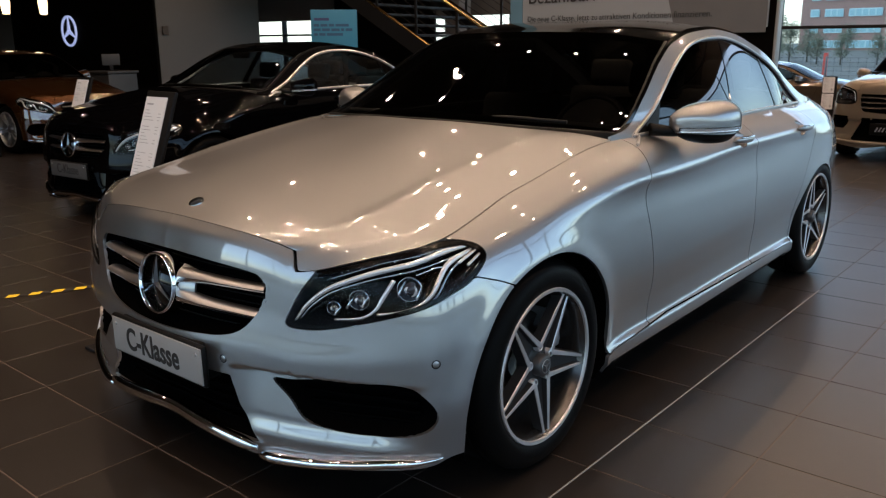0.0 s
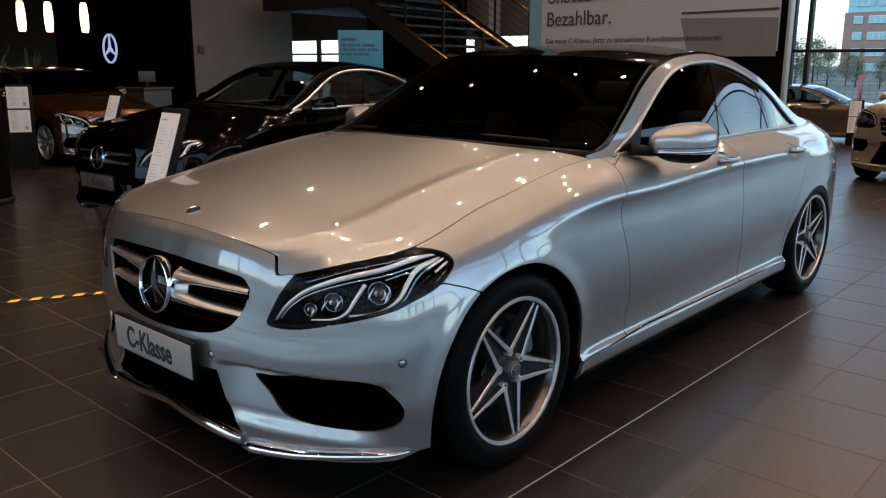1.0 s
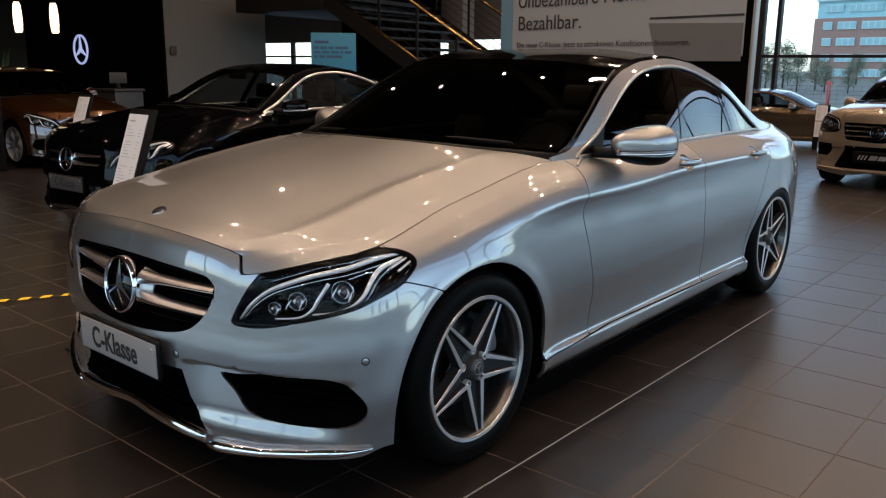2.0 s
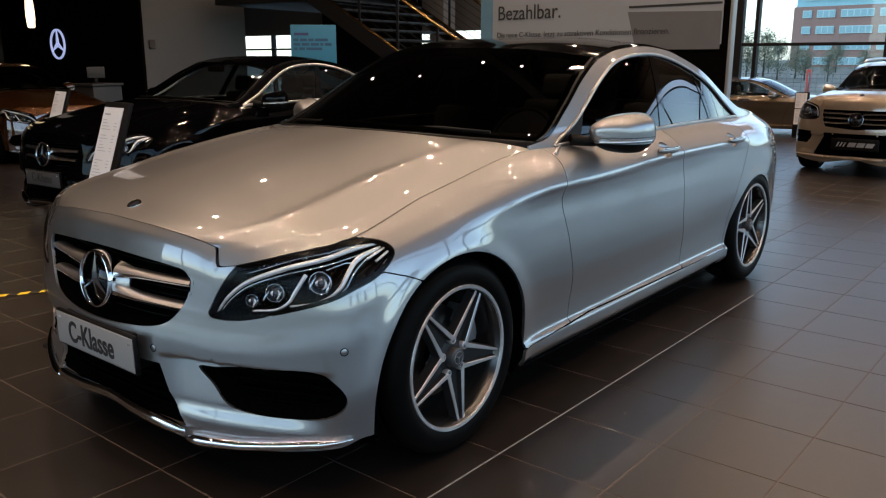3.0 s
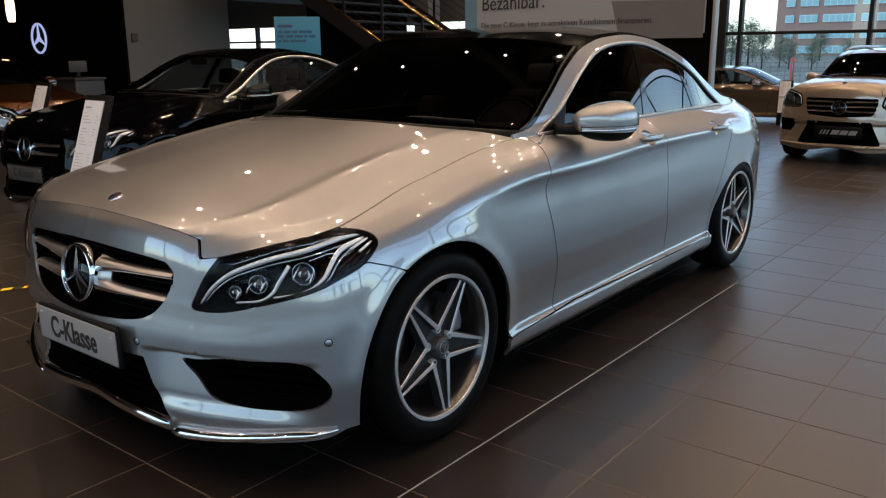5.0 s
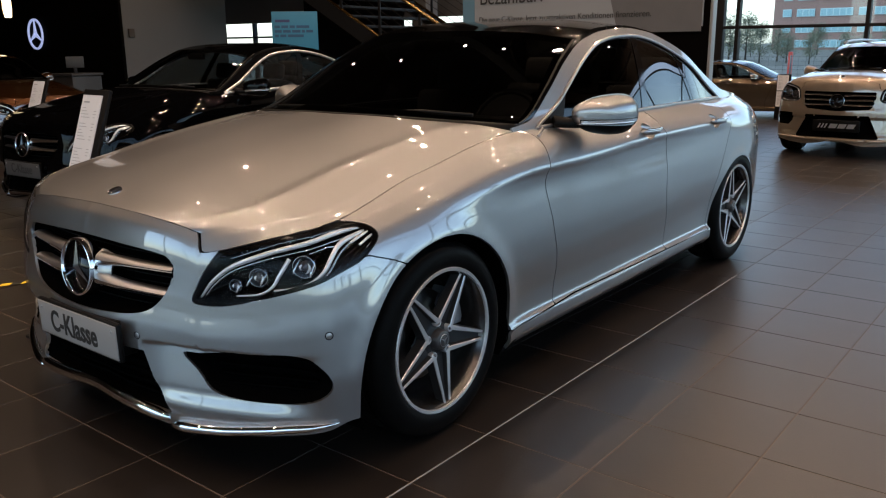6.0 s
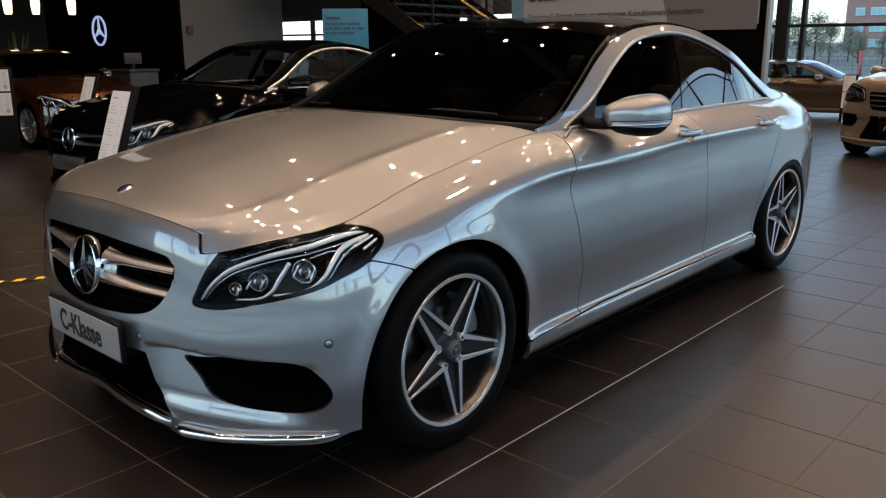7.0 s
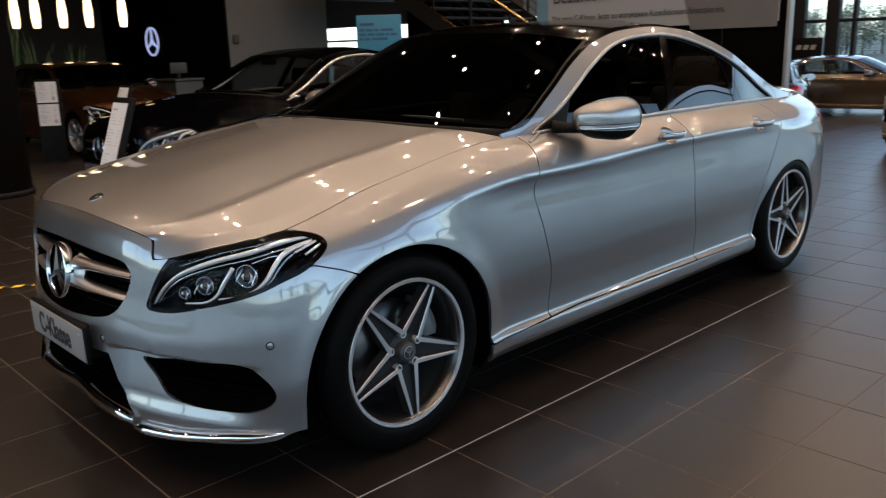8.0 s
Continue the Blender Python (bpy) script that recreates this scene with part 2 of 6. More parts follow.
def relief(s, z):
    """Sculpted lines of the bumper and flank; positive goes inwards."""
    ledge = 0.036 * bump(s, s_y(0.30), 9.0, 0.10) * bump(s, -9.0, 0.915, 0.16) * bump(z, -1.0, 0.422, 0.014) * bump(z, 0.222, 2.0, 0.06) * (1 - 0.5 * np.clip((0.416 - z) / 0.13, 0, 1))
    flare = 0.0
    for xc, zc, ra, rise in ((-0.005, 0.290, 0.398, 0.010), (2.79, 0.262, 0.372, 0.007)):
        r = np.hypot(s - s_x(xc), np.maximum(z - zc, 0)) - ra
        flare = flare - rise * np.exp(-(r / 0.045) ** 2) * (z < 0.78)
    return ledge + flare


RAIL_SEDAN = pchip([(0.60, 0.968), (0.713, 0.994), (0.916, 1.102), (1.137, 1.23), (1.323, 1.309), (1.521, 1.346), (1.775, 1.357), (2.086, 1.335), (2.295, 1.288), (2.527, 1.205), (2.80, 1.085), (3.0, 1.0), (3.25, 0.955)])
RAIL_ESTATE = pchip([(0.60, 0.968), (0.8, 1.06), (1.0, 1.175), (1.2, 1.275), (1.45, 1.34), (1.8, 1.37), (2.6, 1.37), (3.2, 1.33), (3.4, 1.2), (3.55, 0.96)])
BELT_GRID = band(ARC, BELT(ARC))
SIDE_ARC = ARC[ARC > s_x(-0.2)]


def side(x, z, out=0.0):
    """The greenhouse's side at x and height z, for negative y."""
    x, z = np.broadcast_arrays(np.asarray(x, float), np.asarray(z, float))
    yb = np.interp(x, BELT_GRID[:, 0], -BELT_GRID[:, 1])
    up = np.maximum(z - BELT(s_x(x)), 0)
    return np.stack([x, -(yb - 0.30 * up - 0.33 * up ** 2 + out), z], -1)
# ---- end of the surfaces ----
# ---- mesh helpers ----
def mesh_part(name, verts, faces, mat, parent=None, label="", smooth=True, place=None):
    """One mesh object from vertices and faces, a part of parent where one is given."""
    me = bpy.data.meshes.new(name)
    me.from_pydata([tuple(map(float, v)) for v in verts], [], faces)
    me.materials.append(mat)
    me.validate()
    if smooth:
        me.polygons.foreach_set("use_smooth", [True] * len(me.polygons))
    ob = new(name, me)
    if place is not None:
        ob.matrix_basis = place
    if parent:
        ob.parent = parent
    return tagged(ob, label)


def part(name, bm, mat, parent=None, label="", smooth=True, place=None):
    """A bmesh as one mesh object under a thing or a part."""
    me = bpy.data.meshes.new(name)
    bmesh.ops.recalc_face_normals(bm, faces=bm.faces)
    bm.to_mesh(me)
    bm.free()
    me.materials.append(mat)
    if smooth:
        me.polygons.foreach_set("use_smooth", [True] * len(me.polygons))
    ob = new(name, me)
    if place is not None:
        ob.matrix_basis = place
    if parent:
        ob.parent = parent
    return tagged(ob, label)


def thing(name, label, category, place=None, group="", kind=""):
    ob = new(name)
    ob.empty_display_size = 0.2
    if place is not None:
        ob.matrix_basis = place
    return tagged(ob, label, category, group, kind)


def box(sx, sy, sz, at=(0, 0, 0), bevel=0.004, turn=None, seg=2):
    """A bevelled box, its centre at the given place."""
    bm = bmesh.new()
    bmesh.ops.create_cube(bm, size=1)
    bmesh.ops.scale(bm, vec=(sx, sy, sz), verts=bm.verts)
    b = min(bevel, 0.45 * min(sx, sy, sz))
    if b > 0:
        bmesh.ops.bevel(bm, geom=bm.edges[:], offset=b, segments=seg, affect="EDGES", profile=0.6)
    if turn:
        bmesh.ops.transform(bm, matrix=pose(0, 0, 0, *turn), verts=bm.verts)
    bmesh.ops.translate(bm, vec=at, verts=bm.verts)
    return bm


def join(*meshes):
    """Several bmeshes in one."""
    out = bmesh.new()
    for b in meshes:
        me = bpy.data.meshes.new("join")
        b.to_mesh(me)
        b.free()
        out.from_mesh(me)
        bpy.data.meshes.remove(me)
    return out


def lathe(profile, n=48, axis="y"):
    """A turned body from (radius, along) pairs, about the y or z axis."""
    bm = bmesh.new()
    rings = []
    for r, a in profile:
        ring = []
        for k in range(n):
            c, s = math.cos(2 * math.pi * k / n) * r, math.sin(2 * math.pi * k / n) * r
            ring.append(bm.verts.new((c, a, s) if axis == "y" else (c, s, a)))
        rings.append(ring)
    for p, q in zip(rings, rings[1:]):
        for k in range(n):
            bm.faces.new((p[k], p[(k + 1) % n], q[(k + 1) % n], q[k]))
    return bm


def tube(points, radius, n=8, flat=1.0, closed=False):
    """A round bar along points; flat squeezes it upright. The radius may be a list."""
    bm = bmesh.new()
    pts = [Vector(p) for p in points]
    rings = []
    for k, p in enumerate(pts):
        if closed:
            way = pts[(k + 1) % len(pts)] - pts[k - 1]
        else:
            way = pts[min(k + 1, len(pts) - 1)] - pts[max(k - 1, 0)]
        way.normalize()
        ref = Vector((0, 0, 1)) if abs(way.z) < 0.95 else Vector((1, 0, 0))
        a = way.cross(ref).normalized()
        b = a.cross(way).normalized()
        r = radius[k] if isinstance(radius, (list, tuple, np.ndarray)) else radius
        rings.append([bm.verts.new(p + a * math.cos(2 * math.pi * i / n) * r + b * math.sin(2 * math.pi * i / n) * r * flat) for i in range(n)])
    pairs = list(zip(rings, rings[1:])) + ([(rings[-1], rings[0])] if closed else [])
    for p, q in pairs:
        for i in range(n):
            bm.faces.new((p[i], p[(i + 1) % n], q[(i + 1) % n], q[i]))
    if not closed:
        bm.faces.new(rings[0])
        bm.faces.new(rings[-1])
    return bm


def prism(outline, depth, bevel=0.0):
    """A flat outline (x, z) given depth along y, centred."""
    bm = bmesh.new()
    lo = [bm.verts.new((x, -depth / 2, z)) for x, z in outline]
    hi = [bm.verts.new((x, depth / 2, z)) for x, z in outline]
    n = len(lo)
    bm.faces.new(lo)
    bm.faces.new(hi[::-1])
    for k in range(n):
        bm.faces.new((lo[k], lo[(k + 1) % n], hi[(k + 1) % n], hi[k]))
    if bevel:
        bmesh.ops.bevel(bm, geom=bm.edges[:], offset=bevel, segments=2, affect="EDGES", profile=0.6)
    return bm


def lettering(name, body, size, mat, parent, place, depth=0.0008, stretch=1.0, label="", width=0.0, bold=0.0):
    """Words in the built-in face, as a mesh lying in the x-y plane of place."""
    cu = bpy.data.curves.new(name, "FONT")
    cu.body, cu.size, cu.extrude, cu.align_x, cu.offset = body, size, depth, "LEFT", bold
    tmp = bpy.data.objects.new(name, cu)
    me = bpy.data.meshes.new_from_object(tmp)
    bpy.data.objects.remove(tmp)
    bpy.data.curves.remove(cu)
    xs = [v.co.x for v in me.vertices]
    if width:
        stretch = width / (max(xs) - min(xs))
    me.transform(Matrix.Diagonal((stretch, 1, 1, 1)))
    me.materials.clear()
    me.materials.append(mat)
    ob = new(name, me)
    ob.matrix_basis = place
    ob.parent = parent
    return tagged(ob, label)


def grid_normals(P):
    du, dv = np.gradient(P, axis=0), np.gradient(P, axis=1)
    n = np.cross(du, dv)
    return n / (np.linalg.norm(n, axis=-1, keepdims=True) + 1e-12)


def sheet(P, D=None, flange=0.012, outward=1):
    """Verts and faces of a grid of points, kept where D > 0 and cut cleanly at D = 0, with its rim turned in by flange."""
    n, m = P.shape[:2]
    N = grid_normals(P) * outward
    if D is None:
        D = np.ones((n, m))
    verts, norms, ids = [], [], {}

    def corner(i, j):
        k = (i, j)
        if k not in ids:
            ids[k] = len(verts)
            verts.append(P[i, j])
            norms.append(N[i, j])
        return ids[k]

    def crossing(a, b):
        k = (a, b) if a < b else (b, a)
        if k not in ids:
            (p, q) = k
            t = D[p] / (D[p] - D[q])
            ids[k] = len(verts)
            verts.append(P[p] + (P[q] - P[p]) * t)
            norms.append(N[p] + (N[q] - N[p]) * t)
        return ids[k]

    keep = D > 0
    count = keep[:-1, :-1].astype(int) + keep[1:, :-1] + keep[1:, 1:] + keep[:-1, 1:]
    faces = []
    for i, j in zip(*np.nonzero(count)):
        ring = [(i, j), (i + 1, j), (i + 1, j + 1), (i, j + 1)]
        if count[i, j] == 4:
            face = [corner(*c) for c in ring]
        else:
            face = []
            for a, b in zip(ring, ring[1:] + ring[:1]):
                if keep[a]:
                    face.append(corner(*a))
                if keep[a] != keep[b]:
                    face.append(crossing(a, b))
        if len(face) >= 3:
            faces.append(face if outward > 0 else face[::-1])
    if flange:
        edges = {}
        for f in faces:
            for a, b in zip(f, f[1:] + f[:1]):
                edges[(a, b)] = edges.get((a, b), 0) + 1
        top, low = {}, {}
        for a, b in [e for e in edges if (e[1], e[0]) not in edges]:
            for v in (a, b):
                if v not in top:
                    top[v] = len(verts)
                    verts.append(verts[v])
                    low[v] = len(verts)
                    verts.append(verts[v] - norms[v] / (np.linalg.norm(norms[v]) + 1e-9) * flange)
            faces.append([top[b], top[a], low[a], low[b]])
    return verts, faces


def mirrored(P):
    return P * np.array([1, -1, 1])
# ---- cars ----
LAMP = spline([(0.508, 0.562), (0.526, 0.605), (0.555, 0.655), (0.593, 0.704), (0.602, 0.709), (0.671, 0.725), (0.746, 0.742), (0.844, 0.762), (0.93, 0.772), (1.053, 0.779), (1.12, 0.770), (1.152, 0.750),
               (1.143, 0.722), (1.07, 0.682), (0.978, 0.656), (0.897, 0.629), (0.758, 0.590), (0.625, 0.559), (0.549, 0.553)], 170, True)
INTAKE = spline([(0.443, 0.388), (0.51, 0.395), (0.613, 0.409), (0.75, 0.424), (0.855, 0.420), (0.915, 0.376), (0.937, 0.328), (0.910, 0.292), (0.835, 0.271), (0.735, 0.266),
                 (0.62, 0.271), (0.550, 0.288), (0.500, 0.340)], 120, True)
GRILLE = spline([(-0.435, 0.680), (-0.39, 0.699), (-0.2, 0.712), (0, 0.716), (0.2, 0.712), (0.39, 0.699), (0.435, 0.680), (0.453, 0.645), (0.42, 0.572), (0.362, 0.515), (0.285, 0.489),
                 (0.15, 0.476), (0, 0.471), (-0.15, 0.476), (-0.285, 0.489), (-0.362, 0.515), (-0.42, 0.572), (-0.453, 0.645)], 160, True)
MOUTH = np.array([(-0.315, 0.388), (0.315, 0.388), (0.34, 0.30), (0.40, 0.195), (-0.40, 0.195), (-0.34, 0.30)])
FACES = {"sport": (LAMP, INTAKE, GRILLE, MOUTH),
         "suv": (spline([(0.545, 0.600), (0.555, 0.660), (0.590, 0.702), (0.671, 0.722), (0.746, 0.739), (0.844, 0.757), (0.93, 0.757), (0.975, 0.700), (0.965, 0.620), (0.90, 0.575), (0.75, 0.562), (0.60, 0.570)], 150, True),
                 np.array([(0.64, 0.445), (0.93, 0.452), (0.945, 0.40), (0.93, 0.335), (0.72, 0.330), (0.66, 0.375)]),
                 np.array([(-0.505, 0.668), (-0.49, 0.684), (0.49, 0.684), (0.505, 0.668), (0.492, 0.600), (0.465, 0.520), (0.43, 0.490), (0.0, 0.470), (-0.43, 0.490), (-0.465, 0.520), (-0.492, 0.600)]),
                 np.array([(-0.43, 0.440), (0.43, 0.440), (0.575, 0.240), (0.555, 0.222), (-0.555, 0.222), (-0.575, 0.240)]))}
WINDOW = {"sedan": spline([(0.775, 0.956), (0.79, 0.967), (0.88, 1.003), (0.975, 1.045), (1.087, 1.108), (1.235, 1.190), (1.402, 1.262), (1.578, 1.298), (1.801, 1.309), (1.956, 1.302), (2.099, 1.282), (2.23, 1.253), (2.36, 1.213), (2.566, 1.130), (2.74, 1.045), (2.895, 0.966), (2.902, 0.957),
                           (2.89, 0.954), (2.5, 0.961), (2.0, 0.966), (1.6, 0.967), (1.2, 0.961), (0.80, 0.955)], 260, True),
          "estate": spline([(0.80, 0.978), (1.001, 1.068), (1.21, 1.200), (1.402, 1.272), (1.6, 1.30), (2.2, 1.315), (2.8, 1.305), (3.1, 1.22), (3.2, 0.985), (3.0, 0.979),
                            (2.5, 0.979), (2.0, 0.979), (1.4, 0.979)], 200, True)}
DOOR_FRONT = pchip([(0.15, 0.735), (0.386, 0.738), (0.61, 0.675), (0.776, 0.625), (0.845, 0.650), (0.921, 0.674), (1.1, 0.69)])
DOOR_MID = pchip([(0.15, 1.84), (0.365, 1.83), (0.592, 1.757), (0.732, 1.752), (0.855, 1.72), (0.97, 1.68), (1.4, 1.72)])
DOOR_REAR = pchip([(0.15, 2.38), (0.45, 2.42), (0.6, 2.49), (0.75, 2.58), (0.87, 2.64), (0.95, 2.65), (1.4, 2.7)])
ARCHES = ((-0.005, 0.290, 0.398), (2.79, 0.262, 0.372))


def coons(C, E, F, R, power=2.0, fade=1.0):
    """A crowned patch: centre line C and edge E along its length, front F and rear R across, from the centre outwards."""
    n, m = len(C), len(F)
    b, a = np.linspace(0, 1, n)[:, None], np.linspace(0, 1, m)[None, :]
    P = np.zeros((n, m, 3))
    for k in range(3):
        h = a ** power if k != 1 else a
        P[..., k] = (1 - h) * C[:, None, k] + h * E[:, None, k] + (1 - b) ** fade * (F[None, :, k] - (1 - h) * F[0, k] - h * F[-1, k]) + b * (R[None, :, k] - (1 - h) * R[0, k] - h * R[-1, k])
    return P


def both(P):
    """A half patch from the centre line, mirrored into a whole one."""
    return np.concatenate([mirrored(P)[:, :0:-1], P], axis=1)


def make_wheel(car, x, y, r, turn, style, detail):
    """Tyre, rim, spokes, hub, disc and caliper; y is the outer face's plane, outwards by its sign."""
    o = 1 if y > 0 else -1
    hub = new("wheel")
    hub.parent = car
    hub.matrix_basis = pose(x, y - o * 0.11, r, 0, turn, 0) @ (Matrix.Identity(4) if o > 0 else pose(0, 0, 0, 0, 0, 180))
    hub.empty_display_size = 0.1
    k = r / 0.33
    n = 72 if detail > 0.7 else 40
    w = 0.11
    tyre = [(0.238, w - 0.016), (0.250, w - 0.004), (0.270, w + 0.001), (0.292, w - 0.001), (0.312, w - 0.010), (0.324, w - 0.024), (0.3295, w - 0.045),
            (0.330, w - 0.07), (0.326, w - 0.073), (0.326, w - 0.08), (0.3305, w - 0.083), (0.3305, 0.028), (0.326, 0.025), (0.326, 0.018), (0.3305, 0.015), (0.3305, -w + 0.05), (0.32, -w + 0.02), (0.29, -w), (0.24, -w + 0.01)]
    part("tyre", lathe([(a * k, b) for a, b in tyre], n), RUBBER, hub, "black low-profile rubber tyre")
    barrel = [(0.2465, w - 0.014), (0.2462, w - 0.006), (0.2440, w - 0.003), (0.2345, w - 0.004), (0.2325, w - 0.010), (0.2225, w - 0.026), (0.216, w - 0.06), (0.212, -0.09)]
    part("rim_lip", lathe([(a * k, b) for a, b in barrel[:5]], n), BRUSHED, hub, "machined bright rim lip", smooth=False)
    part("rim_barrel", lathe([(a * k, b) for a, b in barrel[4:]] + [(0.10 * k, -0.095)], n), BARREL if style == "star" else SATIN, hub)
    part("brake_disc", lathe([(0.06, 0.0), (0.155, 0.0), (0.158, -0.012), (0.155, -0.024), (0.06, -0.024)], 40), DISC, hub)
    cal = [(math.cos(t) * rr, math.sin(t) * rr) for rr, ts in ((0.185, np.linspace(-0.45, 0.45, 9)), (0.115, np.linspace(0.45, -0.45, 9))) for t in ts]
    part("brake_caliper", prism(cal, 0.07, 0.008), CALIPER, hub, "grey brake caliper", place=pose(0, -0.002, 0, 0, 205 if o > 0 else -124, 0) if detail > 0 else None)
    face = w - 0.012
    if style == "star":
        count, steps = 5, 14
        for a in range(count):
            bm = bmesh.new()
            rows = []
            for i in range(steps):
                u = i / (steps - 1)
                rr = 0.050 + (0.237 - 0.050) * u
                half = 0.030 * (1 - u) ** 1.05 + 0.0165
                dome = face - 0.014 + 0.010 * u
                rib = min(0.0095 + 0.0085 * (1 - u), half * 0.6)
                deep = 0.020 * (1 - 0.4 * u)
                prof = [(-half - 0.003, dome - 0.035), (-half, dome - 0.003), (-half + 0.002, dome), (-half + rib - 0.002, dome), (-half + rib, dome - 0.002), (-half + rib + 0.003, dome - deep),
                        (half - rib - 0.003, dome - deep), (half - rib, dome - 0.002), (half - rib + 0.002, dome), (half - 0.002, dome), (half, dome - 0.003), (half + 0.003, dome - 0.035)]
                rows.append([bm.verts.new((p, d, rr * k)) for p, d in prof])
            for p, q in zip(rows, rows[1:]):
                for i in range(len(p) - 1):
                    f = bm.faces.new((p[i], p[i + 1], q[i + 1], q[i]))
                    f.material_index = 1 if i in (1, 2, 3, 7, 8, 9) else 0
            sp = part("spoke", bm, RIM_GREY, hub, "dark grey spoke with machined edges", smooth=False, place=pose(0, 0, 0, 0, 72 * a, 0))
            sp.data.materials.append(BRUSHED)
            t = math.radians(72 * a + 36)
            part("bolt_boss", lathe([(0.0085, -0.014), (0.0092, -0.001), (0.0100, 0.0), (0.0130, 0.0), (0.0142, -0.002), (0.016, -0.03)], 20), BRUSHED, hub, place=pose(0.060 * math.sin(t), face - 0.0150, 0.060 * math.cos(t)))
            part("wheel_bolt", lathe([(0.0, -0.010), (0.0072, -0.011), (0.0074, -0.02)], 8), RIM_GREY, hub, place=pose(0.060 * math.sin(t), face - 0.0150, 0.060 * math.cos(t)))
        part("hub_cap", lathe([(0.0, face + 0.002), (0.027, face + 0.001), (0.031, face - 0.001), (0.034, face - 0.005), (0.037, face - 0.03)], 32), CAP_GREY, hub, "dark grey round centre cap")
        part("cap_ring", lathe([(0.020, face + 0.0025), (0.0208, face + 0.0032), (0.0216, face + 0.0025), (0.022, face - 0.001)], 32), SATIN, hub)
        part("hub_dish", lathe([(0.03, face - 0.026), (0.05, face - 0.030), (0.066, face - 0.036), (0.072, face - 0.06)], 40), RIM_GREY, hub)
        part("cap_star", prism([(0, 0.018), (-0.0026, 0.0015), (0.0026, 0.0015)], 0.003), SATIN, hub, place=pose(0, face + 0.003, 0, 0, -30, 0), smooth=False)
        for a in (90, 210):
            part("cap_star", prism([(0, 0.018), (-0.0026, 0.0015), (0.0026, 0.0015)], 0.003), SATIN, hub, place=pose(0, face + 0.003, 0, 0, a, 0), smooth=False)
    else:
        for a in range(10):
            off = 0.012 if a % 2 else -0.012
            t = 72 * (a // 2)
            part("spoke", tube([(off * 0.8, face - 0.03, 0.04), (off * 1.6, face - 0.012, 0.14 * k), (off * 2.6, face - 0.006, 0.235 * k)], [0.012, 0.011, 0.012], 8), SATIN, hub, "silver spoke", place=pose(0, 0, 0, 0, t, 0))
        part("hub_cap", lathe([(0.0, face - 0.01), (0.03, face - 0.012), (0.06, face - 0.03), (0.065, face - 0.06)], 28), SATIN, hub)
    return hub


def star_badge(car, at, r, parent_mat=CHROME, back=GLOSS_BLACK):
    """The round front badge: a ring with three plain bars on a dark dish."""
    badge = part("badge", lathe([(0.0, 0.004), (r * 0.92, 0.0), (r * 0.94, -0.02)], 40), back, car, "round dark badge with a chrome ring", place=at)
    part("ring", lathe([(r * 0.90, 0.002), (r * 0.92, 0.010), (r * 0.955, 0.013), (r * 0.99, 0.008), (r * 1.01, -0.004), (r * 1.01, -0.03)], 48), parent_mat, badge)
    for a in (0, 120, 240):
        bm = bmesh.new()
        tip, root = r * 0.93, r * 0.085
        v = [bm.verts.new(p) for p in ((0, 0.008, tip), (-root, 0.005, root * 0.58), (root, 0.005, root * 0.58), (0, 0.018, 0))]
        for f in ((0, 1, 3), (0, 3, 2), (1, 2, 3)):
            bm.faces.new([v[i] for i in f])
        part("bar", bm, BULB if back == GLOSS_BLACK else parent_mat, badge, smooth=False, place=pose(0, 0, 0, 0, a, 0))
    return badge


